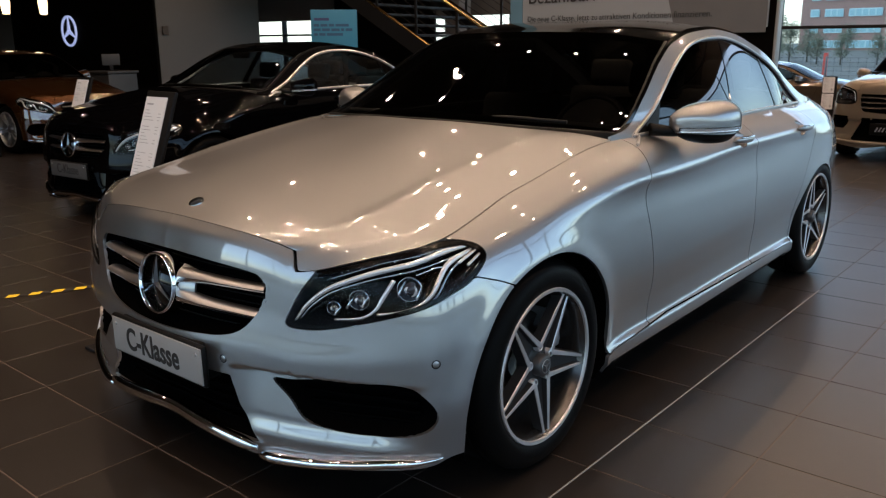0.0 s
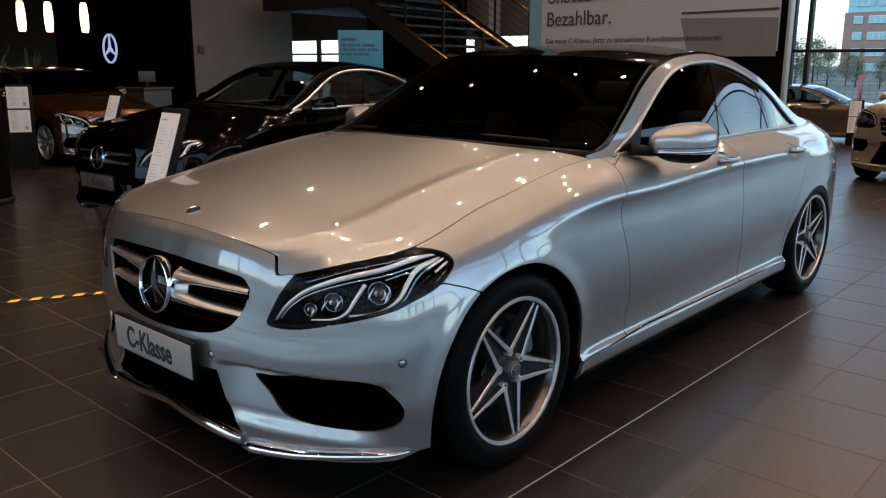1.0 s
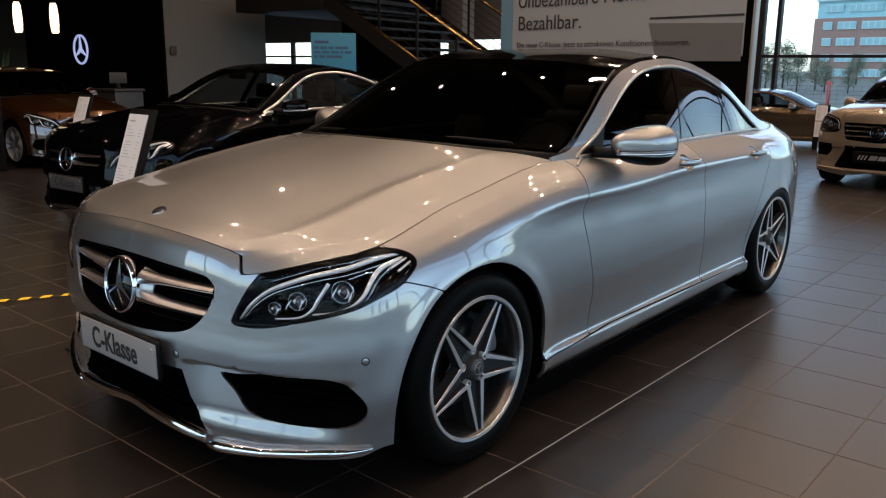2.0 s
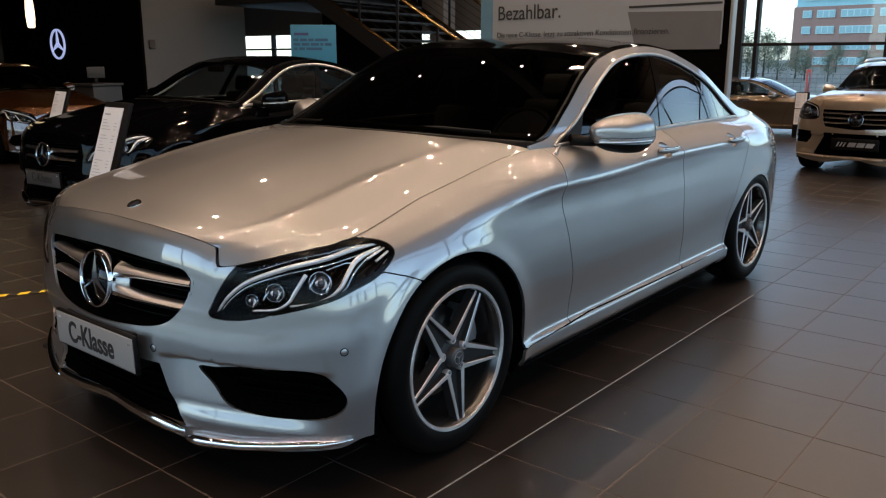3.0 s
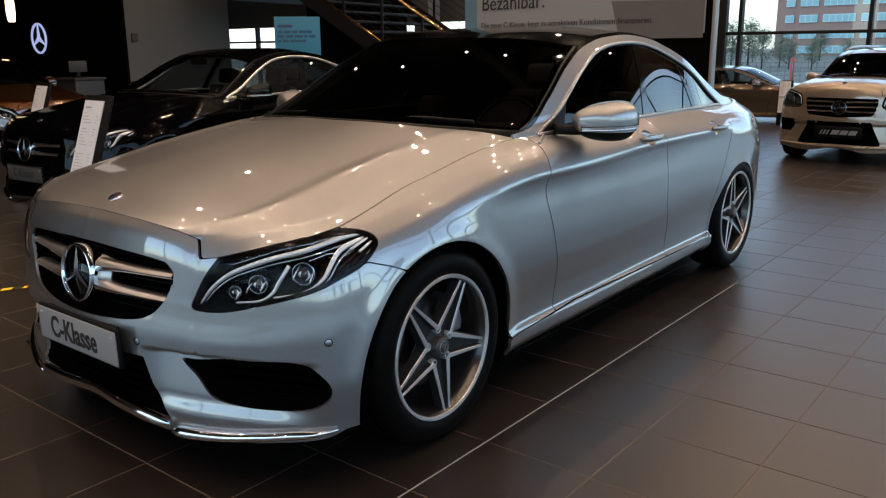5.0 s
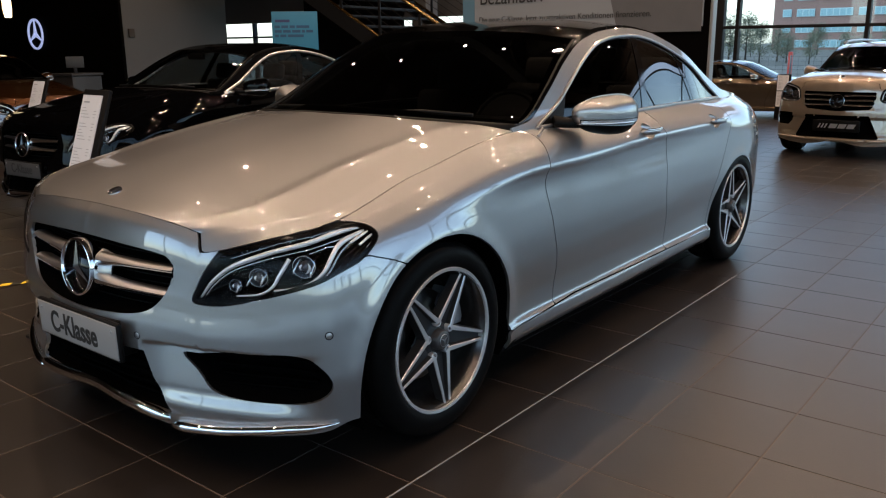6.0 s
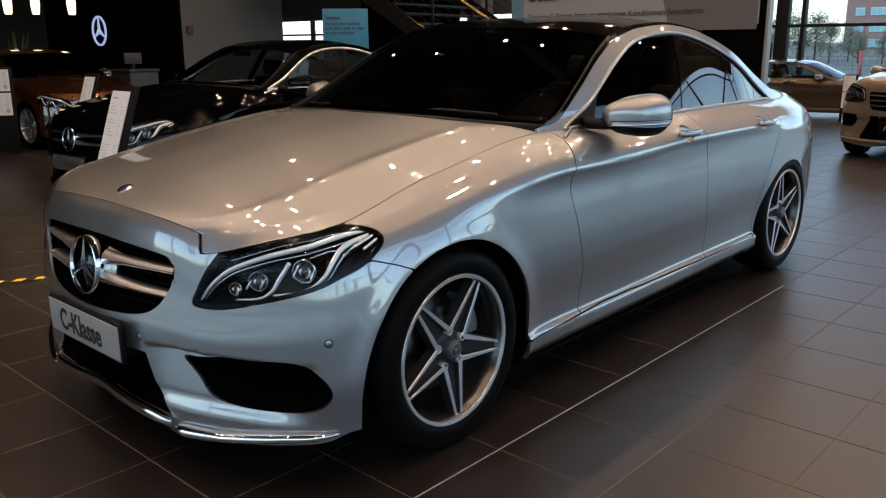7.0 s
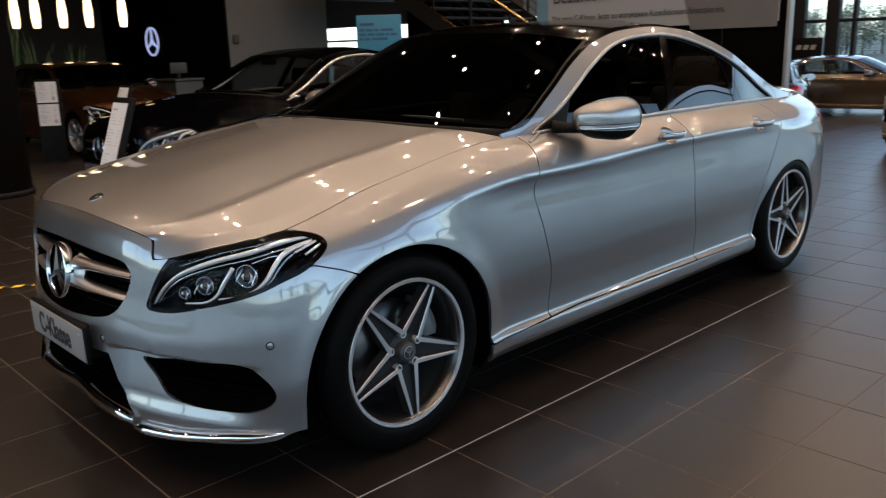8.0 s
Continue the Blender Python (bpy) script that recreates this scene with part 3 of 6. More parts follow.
def make_car(name, label, place, paint, detail=1.0, wheel="star", roof="sedan", warp=None, glass_trim=CHROME, roof_mat=None, group="", interior=GREY_CLOTH, plate=None, front="sport", wr=0.33, glass=None):
    """A passenger car with its nose at -x, front axle over the origin."""
    LAMP, INTAKE, GRILLE, MOUTH = FACES[front]
    car = thing(name, label, "car", place, group)
    shape = warp or (lambda P: P)
    rail, window = (RAIL_ESTATE if roof == "estate" else RAIL_SEDAN), WINDOW[roof]
    s_axis = np.unique(np.concatenate([np.linspace(0, 1.25, int(190 * detail) + 1), np.linspace(1.25, ARC[-1], int(300 * detail) + 1)]))
    rows = int(104 * detail) + 1
    S = np.broadcast_to(s_axis[:, None], (len(s_axis), rows))
    Q = np.linspace(0, 1, rows)[None, :]
    Z = BASE(S) + (hood_line(S) - BASE(S)) * Q
    X = np.interp(S, ARC, OUTLINE[:, 0])
    G = band(S, Z)
    wheels = np.full(S.shape, 9.0)
    for cx, cz, r in ARCHES:
        wheels = np.minimum(wheels, np.hypot(X - cx, np.maximum(Z - cz, 0)) - r)
    lamp = inside(S, Z, LAMP)
    gap = 0.0022
    lamp = np.maximum(lamp, np.minimum(np.minimum(S - 0.599, 1.06 - S), Z - hood_line(S) + 0.010) if front == "sport" else -9.0)
    cups = np.minimum(*[np.hypot((S - s_x(hx)) / 1.42, Z - hz) - 0.036 for hx, hz in ((1.542, 0.880), (2.39, 0.862))])
    seam = np.interp(X, [-0.33, -0.25, -0.18, -0.10, -0.05], [0.686, 0.660, 0.630, 0.60, -5.0])
    openings = np.minimum(-inside(S, Z, INTAKE), np.minimum(-inside(S, Z, GRILLE), -inside(S, Z, MOUTH)))
    skin = np.minimum(wheels, -lamp - gap)
    rear_cut = np.interp(Z, [0.2, 0.6, 0.62, 0.95], [3.05, 3.12, 3.3, 3.42])
    tail = inside(S, Z, spline([(s_x(3.44), 0.72), (s_x(3.36), 0.80), (s_x(3.27), 0.885), (s_x(3.36), 0.90), (s_x(3.6), 0.88), (s_x(3.8), 0.83), (s_x(3.83), 0.74), (s_x(3.7), 0.71)], 60, True))
    sill_top = np.interp(X, [0.4, 0.9, 2.35], [0.246, 0.268, 0.262])
    panels = [
        ("front_bumper", [wheels, openings, -lamp - gap, np.where(X < -0.2, 1.0, -1.0) * 0.5, seam - Z - gap + np.where(X < -0.34, 5, 0)], paint),
        ("front_fender", [skin, Z - seam - gap, X + 0.345, DOOR_FRONT(Z) - X - gap, np.where(X > 0, Z - sill_top - gap, 5)], paint),
        ("front_door", [X - DOOR_FRONT(Z) - gap, DOOR_MID(Z) - X - gap, Z - sill_top - gap, cups], paint),
        ("rear_door", [wheels - 0.012, X - DOOR_MID(Z) - gap, DOOR_REAR(Z) - X - gap, Z - sill_top - gap, cups], paint),
        ("sill", [wheels, X - 0.2, 2.6 - X, sill_top - Z - gap], paint),
        ("rear_fender", [wheels, X - DOOR_REAR(Z) - gap, rear_cut - X - gap, -tail - gap], paint),
        ("rear_bumper", [wheels, X - rear_cut - gap, -tail - gap], paint),
    ]
    for hand in (1, -1):
        P = shape(G if hand > 0 else mirrored(G))
        for pname, tests, mat in panels:
            D = np.minimum.reduce([np.broadcast_to(t, S.shape) for t in tests])
            ok = (D > 0).any(axis=1)
            if not ok.any():
                continue
            lo, hi = max(np.argmax(ok) - 1, 0), len(ok) - np.argmax(ok[::-1]) + 1
            v, f = sheet(P[lo:hi], D[lo:hi], 0.012, 1 if hand > 0 else -1)
            mesh_part(pname, v, f, mat, car)
        # dark inner shell behind the seams
        coarse = slice(None, None, 3)
        inner = shape((lambda b: b if hand > 0 else mirrored(b))(band(S[coarse, ::2], Z[coarse, ::2], -0.016)))
        hole = np.minimum(np.minimum(wheels, -inside(S, Z, INTAKE) - 0.01), np.minimum(-inside(S, Z, GRILLE) - 0.01, -lamp - 0.008))[coarse, ::2]
        hole = np.minimum(np.minimum(hole, cups[coarse, ::2] - 0.006), -inside(S, Z, MOUTH)[coarse, ::2] - 0.01)
        v, f = sheet(inner, hole, 0, 1 if hand > 0 else -1)
        mesh_part("inner_shell", v, f, DARK, car)
        # wheel housings
        for cx, cz, r in ARCHES:
            ts = np.linspace(-0.35, math.pi + 0.35, 30)
            arch = np.array([[(cx + math.cos(t) * (r - 0.002), -0.9 * hand + 0.0 * t, cz + math.sin(t) * (r - 0.002)) for t in ts],
                             [(cx + math.cos(t) * (r - 0.002), -0.885 * hand, cz + math.sin(t) * (r - 0.002)) for t in ts],
                             [(cx + math.cos(t) * (r + 0.01), -0.55 * hand, cz + math.sin(t) * (r + 0.01)) for t in ts],
                             [(cx + math.cos(t) * 0.02, -0.54 * hand, cz + math.sin(t) * 0.02) for t in ts]])
            edge = band(s_x(arch[0, :, 0]), arch[0, :, 2], -0.012)
            arch[0, :, 1] = edge[:, 1] * hand
            arch[1, :, 1] = arch[0, :, 1] + 0.02 * hand
            v, f = sheet(shape(arch), None, 0)
            mesh_part("wheel_housing", v, f, DARK, car)
        # head lamp
        L = (lambda b: shape(b if hand > 0 else mirrored(b)))
        ok = (lamp > -0.02).any(axis=1)
        lo, hi = max(np.argmax(ok) - 1, 0), len(ok) - np.argmax(ok[::-1]) + 1
        o = 1 if hand > 0 else -1
        fs, fz = np.meshgrid(np.linspace(0.49, 1.19, int(110 * detail)), np.linspace(0, 1, int(60 * detail)), indexing="ij")
        fz = 0.525 + (np.minimum(BELT(fs), 0.795) - 0.525) * fz
        fl = inside(fs, fz, LAMP)
        v, f = sheet(L(band(fs, fz, 0.001)), fl, 0.006, o)
        head = mesh_part("head_lamp", v, f, LENS_GLASS, car, "clear-covered head lamp with chrome inner reflectors")
        head.visible_shadow = False
        depth = -0.012 - 0.055 * np.clip(fl / 0.05, 0, 1) ** 0.7
        v, f = sheet(L(band(fs, fz, depth)), fl + 0.004, 0, o)
        mesh_part("lamp_housing", v, f, LAMP_BLACK, head)
        rim_line = fl - 0.0
        v, f = sheet(L(band(fs, fz, -0.0005)), np.minimum(rim_line, 0.011 - fl), 0.004, o)
        mesh_part("lamp_border", v, f, LAMP_BLACK, head)

        def strip(pts, radius, off, mat, pn, flat=1.0, n=40):
            sp = spline(pts, n)
            line = L(band(sp[:, 0], sp[:, 1], off))
            return part(pn, tube(line, radius, 8, flat), mat, head)
        if front == "suv":
            strip([(0.575, 0.60), (0.59, 0.66), (0.64, 0.698), (0.75, 0.722), (0.88, 0.742)], 0.005, -0.012, GUIDE, "light_strip")
            for cs, cz, rr in ((0.82, 0.665, 0.050), (0.67, 0.635, 0.036)):
                c = L(band(np.array([cs]), np.array([cz]), -0.035))[0]
                aim = pose(*c, 0, 0, 0) @ pose(0, 0, 0, 0, 0, 90 + 20 * hand)
                part("reflector_bowl", lathe([(rr * 0.80, -0.02), (rr * 0.95, 0.0), (rr * 1.05, 0.009), (rr * 1.12, 0.004)], 28), CHROME, head, place=aim)
                part("projector", lathe([(0.0, 0.016), (rr * 0.35, 0.013), (rr * 0.62, 0.004), (rr * 0.82, -0.014)], 24), BULB, head, place=aim)
        elif detail > 0.4:
            strip([(0.532, 0.572), (0.567, 0.616), (0.619, 0.658), (0.677, 0.685), (0.769, 0.714), (0.891, 0.739), (1.024, 0.755), (1.122, 0.760)], np.interp(np.linspace(0, 1, 40), [0, 0.12, 0.5, 0.85, 1], [0.0025, 0.0045, 0.0062, 0.0064, 0.0035]).tolist(), -0.010, GUIDE, "light_strip", 1.25)
            strip([(0.545, 0.575), (0.578, 0.612), (0.628, 0.649), (0.684, 0.673), (0.775, 0.699), (0.895, 0.722), (1.024, 0.738), (1.10, 0.744)], 0.0022, -0.014, CHROME, "light_strip")
            hook = np.interp(np.linspace(0, 1, 40), [0, 0.15, 0.4, 0.6, 1], [0.005, 0.0072, 0.0064, 0.0034, 0.0022]).tolist()
            strip([(1.122, 0.748), (1.024, 0.729), (0.972, 0.699), (0.93, 0.659), (0.889, 0.634), (0.833, 0.616), (0.770, 0.606)], hook, -0.014, GUIDE, "light_hook", 1.3)
            strip([(1.105, 0.742), (1.03, 0.718), (0.985, 0.692), (0.945, 0.655), (0.905, 0.630)], 0.0026, -0.010, CHROME, "light_hook")
            strip([(0.812, 0.694), (0.785, 0.649), (0.764, 0.616), (0.723, 0.593), (0.648, 0.583)], np.interp(np.linspace(0, 1, 40), [0, 0.3, 0.6, 1], [0.005, 0.0046, 0.0030, 0.0020]).tolist(), -0.016, GUIDE, "light_hook", 1.3)
            strip([(0.742, 0.580), (0.70, 0.573), (0.66, 0.570)], 0.0024, -0.012, CHROME, "light_hook", 1.0, 12)
            strip([(0.880, 0.708), (0.955, 0.722), (1.01, 0.722)], 0.0024, -0.014, CHROME, "light_hook", 1.0, 14)
            for ds, dz in ((0.0, 0.0), (0.028, -0.010), (0.052, -0.022)):
                strip([(1.052 + ds, 0.727 + dz), (1.128 + ds * 0.3, 0.747 + dz)], 0.0042, -0.006, GUIDE, "light_fin", 1.0, 6)
            strip([(0.63, 0.690), (0.735, 0.722), (0.816, 0.742), (0.943, 0.757), (1.06, 0.763)], 0.0016, -0.010, CHROME, "indicator_bar")
            sparks = random.Random(3)
            for u in np.linspace(0, 1, 34):
                c = L(band(np.array([0.625 + 0.43 * u]), np.array([float(hood_line(0.625 + 0.43 * u)) - 0.012 - 0.009 * sparks.random()]), -0.016))[0]
                part("facet", box(0.016, 0.010, 0.004, (0, 0, 0), 0.0015, (0, 0, 0), 1), BULB if sparks.random() < 0.55 else CHROME, head, smooth=False, place=Matrix.Translation(c) @ pose(0, 0, 0, 360 * sparks.random(), 40 * sparks.random() - 20, 40 * hand + 60 * u))
            for ps, pz, ph in ((0.835, 0.690, 0.020), (0.890, 0.684, 0.024), (0.735, 0.648, 0.018), (0.690, 0.640, 0.016), (0.655, 0.615, 0.014)):
                strip([(ps + 0.010, pz + ph * 0.3), (ps - 0.004, pz - ph), (ps - 0.010, pz - ph * 1.8)], [0.0012, 0.003, 0.0038, 0.003, 0.0012], -0.018, CHROME, "reflector_blade", 1.0, 5)
            for cs, cz, rr in ((0.858, 0.672, 0.030), (0.715, 0.638, 0.025), (0.640, 0.611, 0.017)):
                c = L(band(np.array([cs]), np.array([cz]), -0.030))[0]
                aim = pose(*c, 0, 0, 0) @ pose(0, 0, 0, 0, 0, 90 + 32 * hand)
                part("reflector_bowl", lathe([(rr * 0.80, -0.02), (rr * 0.95, 0.0), (rr * 1.03, 0.008), (rr * 1.08, 0.009), (rr * 1.12, 0.004)], 28), CHROME, head, place=aim)
                part("projector", lathe([(0.0, 0.016), (rr * 0.35, 0.013), (rr * 0.62, 0.004), (rr * 0.82, -0.014)], 24), BULB, head, place=aim)
                for ra, a0, a1 in ((0.62, 2.4, 4.4), (0.30, -0.9, 1.2)):
                    part("chrome_crescent", tube([(rr * ra * math.cos(t), 0.013, rr * ra * math.sin(t)) for t in np.linspace(a0, a1, 10)], [0.001, 0.002, 0.003, 0.0035, 0.004, 0.004, 0.0035, 0.003, 0.002, 0.001], 6), AMBER, head, place=aim)
        # tail lamp
        v, f = sheet(P, tail, 0.006, o)
        mesh_part("tail_lamp", v, f, LENS_RED, car, "red tail lamp")
        # side windows and pillars
        xs = np.linspace(0.60, 3.25 if roof == "sedan" else 3.5, int(190 * detail))[:, None]
        qs = np.linspace(0, 1, int(46 * detail))[None, :]
        lowz = BELT(s_x(xs))
        WZ = lowz + (rail(xs) - lowz) * qs
        WX = np.broadcast_to(xs, WZ.shape)
        pane = inside(WX, WZ, window)
        SP = L(side(WX, WZ))
        paint_top = rail(WX) - np.interp(WX, [0.6, 0.75, 1.4, 1.8, 2.2, 2.6], [0.0, 0.018, 0.020, 0.012, 0.006, 0.0]) - WZ
        v, f = sheet(SP, np.minimum(-pane - 0.002, paint_top + 1e-4), 0.01, o)
        mesh_part("pillar_frame", v, f, paint, car)
        v, f = sheet(SP, -paint_top - 0.002, 0.004, o)
        mesh_part("roof_seal", v, f, GLOSS_BLACK, car)
        post = np.interp(WZ, [0.97, 1.3], [1.725, 1.86])
        quarter = np.interp(WZ, [0.97, 1.2], [2.40, 2.34])
        frames = np.minimum(np.minimum(np.abs(WX - post) - 0.035, np.abs(WX - quarter) - 0.011), pane - 0.001)
        for w_name, test, mat in (("front_side_window", post - WX, glass or CAR_GLASS), ("rear_side_window", np.minimum(WX - post, quarter - WX), glass or DARK_GLASS), ("quarter_window", WX - quarter, glass or DARK_GLASS)):
            v, f = sheet(L(side(WX, WZ, -0.006)), np.minimum(frames, test), 0, o)
            pane_ob = mesh_part(w_name, v, f, mat, car, "dark tinted side glass")
            pane_ob.visible_shadow = False
        for p_name, test in (("window_post", 0.035 - np.abs(WX - post)), ("quarter_post", 0.011 - np.abs(WX - quarter))):
            v, f = sheet(L(side(WX, WZ, -0.003)), np.minimum(test, pane - 0.001), 0.006, o)
            mesh_part(p_name, v, f, GLOSS_BLACK, car)
        ring = L(side(window[:, 0], window[:, 1], 0.003))
        part("window_trim", tube(ring, 0.0065 if roof_mat else 0.010, 8, 1.2, True), glass_trim, car, "bright metal window surround")
        tri = np.minimum(pane - 0.001, np.interp(WZ, [0.97, 1.10], [0.97, 1.06]) - WX)
        v, f = sheet(L(side(WX, WZ, 0.001)), tri, 0.006, o)
        mesh_part("mirror_triangle", v, f, PLASTIC, car, "matt black corner piece before the side glass")
        wl = np.linspace(0.690, 0.80, 10)
        part("waist_trim", tube(L(band(s_x(wl), np.linspace(0.932, 0.950, 10), 0.003)), 0.0060, 8, 1.2), glass_trim, car)
        # door handles
        for hx in (1.542, 2.39):
            hz = 0.880 if hx < 2 else 0.862
            c = L(band(np.array([s_x(hx)]), np.array([hz]), 0.0))[0]
            sgn = -hand
            cup_rows = []
            for rr in np.linspace(1, 0.0, 8):
                th = np.linspace(0, 2 * math.pi, 33)
                deep = -0.024 * (1 - rr ** 3) - 0.001
                cup_rows.append(L(band(s_x(hx) + np.cos(th) * 0.0515 * rr, hz + np.sin(th) * 0.0365 * rr, deep)))
            v, f = sheet(np.array(cup_rows), None, 0)
            cup = mesh_part("door_handle", v, f, paint, car, "body-coloured pull handle with a chrome strip")
            bar = [c + np.array([(u - 0.5) * 0.19 + 0.012, sgn * (0.004 + 0.022 * math.sin(math.pi * u) ** 0.5), 0.004 - 0.004 * u]) for u in np.linspace(0, 1, 12)]
            part("grip", tube(bar, [0.007] + [0.0115] * 10 + [0.007], 10, 1.3), paint, cup)
            part("strip", tube([p + np.array([0, sgn * 0.009, 0.010]) for p in bar[1:-1]], 0.005, 8), CHROME, cup)
        # mirrors
        make_mirror(car, hand, paint, shape, detail)
        # sensors
        for ss, sz in ((0.295, 0.432), (0.931, 0.483)):
            c = L(band(np.array([ss]), np.array([sz]), 0.0))[0]
            d = L(band(np.array([ss]), np.array([sz]), 0.02))[0] - c
            rot = Vector((0, 1, 0)).rotation_difference(Vector(d)).to_matrix().to_4x4()
            ps = part("parking_sensor", lathe([(0.0, 0.0012), (0.0085, 0.0008), (0.0095, 0.0002)], 20), paint, car, "small round parking sensor", place=Matrix.Translation(c) @ rot)
            part("seal", lathe([(0.0095, 0.0002), (0.011, 0.0014), (0.0125, 0.0003)], 20), PLASTIC, ps)
        # intake duct and chrome lip
        ds, dz = np.meshgrid(np.linspace(0.425, 0.955, int(70 * detail)), np.linspace(0.25, 0.465, int(40 * detail)), indexing="ij")
        din = inside(ds, dz, INTAKE)
        v, f = sheet(L(band(ds, dz, -0.004 - 0.09 * np.clip(din / 0.05, 0, 1) ** 0.6)), din + 0.006, 0, o)
        duct = mesh_part("intake_duct", v, f, DARK, car, "black side air intake")
        for k in range(4 if front == "sport" else 0):
            zc = 0.295 + 0.028 * k
            line = L(band(np.linspace(0.56 - 0.02 * k, 0.89, 14), np.full(14, zc), -0.055))
            part("louvre", tube(line, 0.005, 6), DARK, duct)
        ls = np.linspace(0.395, 0.95, 30)
        lz = np.interp(ls, [0.39, 0.6, 0.8, 0.95], [0.160, 0.172, 0.197, 0.212] if front == "sport" else [0.204, 0.206, 0.210, 0.215])
        part("lip_trim", tube(L(band(ls, lz, 0.008)), np.interp(ls, [0.39, 0.41, 0.45, 0.6, 0.85, 0.95], [0.004, 0.014, 0.021, 0.018, 0.014, 0.003]).tolist(), 12, 0.9), CHROME if front == "sport" else paint, car, "polished chrome front lip" if front == "sport" else "")
    make_top(car, shape, paint, roof, rail, detail, roof_mat, interior, glass)
    make_front(car, shape, detail, plate, paint, front)
    sy = abs(float(shape(np.array([[0, -1.0, 0.3]]))[0, 1]))
    for wx, o, turn in ((0.0, -1, 30), (2.81, -1, -12), (0.0, 1, 30), (2.81, 1, 50)):
        make_wheel(car, float(shape(np.array([[wx, 0, 0.3]]))[0, 0]), o * ((0.905 if wx == 0 else 0.878) * sy), wr, turn, wheel, detail)
    part("underbody", box(3.9, 1.35, 0.16, (1.55, 0, 0.27), 0.03), DARK, car, place=Matrix.Diagonal((*map(float, shape(np.array([[1.0, 1.0, 1.0]]))[0]), 1)))
    return car


def make_mirror(car, hand, paint, shape, detail):
    """A door mirror: painted cap, indicator strip, black base and glass."""
    n, m = 64, 36
    P = np.zeros((n, m, 3))
    for i in range(n):
        t = 2 * math.pi * i / (n - 1)
        for j in range(m):
            u = j / (m - 1)
            r = math.sin(min(u, 0.999) * math.pi / 2) ** 0.75
            ca, sa = math.cos(t), math.sin(t)
            wy = 0.119 * math.copysign(abs(ca) ** 0.78, ca) * r
            wz = (0.071 if sa > 0 else 0.068) * math.copysign(abs(sa) ** 0.8, sa) * r
            wz *= 1 + 0.25 * (-wy / 0.112) * (1 if sa > 0 else 0.2)
            P[i, j] = (-0.115 * (1 - u ** 2.2), wy, wz)
    P[..., 0] += 0.25 * (-P[..., 1]) - 0.0
    P = np.stack([P[..., 0] + 1.03, P[..., 1] - 0.925, P[..., 2] + 1.0], -1)
    if hand < 0:
        P = mirrored(P)
    cz = 0.962
    v, f = sheet(shape(P), P[..., 2] - cz, 0.004, -hand)
    cap = mesh_part("door_mirror", v, f, paint, car, "body-coloured door mirror with a clear indicator")
    B = P.copy()
    B[..., 2] = np.where(P[..., 2] < cz, cz + (P[..., 2] - cz) * 1.5, P[..., 2])
    v, f = sheet(shape(B), cz - 0.001 - P[..., 2], 0, -hand)
    mesh_part("mirror_base", v, f, PLASTIC, cap, "matt black lower half")
    y = lambda q: q if hand > 0 else -q
    arm = [(0.87, y(-0.775), 0.972), (0.94, y(-0.83), 0.962), (1.01, y(-0.89), 0.962)]
    part("mirror_arm", tube([shape(np.array([a]))[0] for a in arm], [0.032, 0.026, 0.026], 12, 0.75), PLASTIC, cap)
    part("mirror_glass", lathe([(0.0, 0.0), (0.05, 0.0)], 24), CHROME, cap, place=Matrix.Translation(shape(np.array([[1.015, y(-0.925), 1.0]]))[0]) @ pose(0, 0, 0, 0, 0, 90) @ Matrix.Diagonal((1.9, 1, 1, 1)))
    reach = np.abs(P[..., 1])
    up = P[..., 2] - cz - 0.05 * np.clip(reach - 0.88, 0, 1)
    for grow, far, iname, imat in ((0.0025, 0.0015, "indicator_seal", GLOSS_BLACK), (0.0, 0.0035, "indicator", AMBER)):
        out = P + np.array([-far, y(-far), -far * 0.3])
        strip = np.minimum(np.minimum(up - 0.004 + grow, 0.016 + grow - up), np.minimum(reach - 0.875 + grow, 1.06 + grow - P[..., 0]))
        v, f = sheet(shape(out), strip, 0.003, -hand)
        mesh_part(iname, v, f, imat, cap, "clear indicator strip" if imat == AMBER else "")


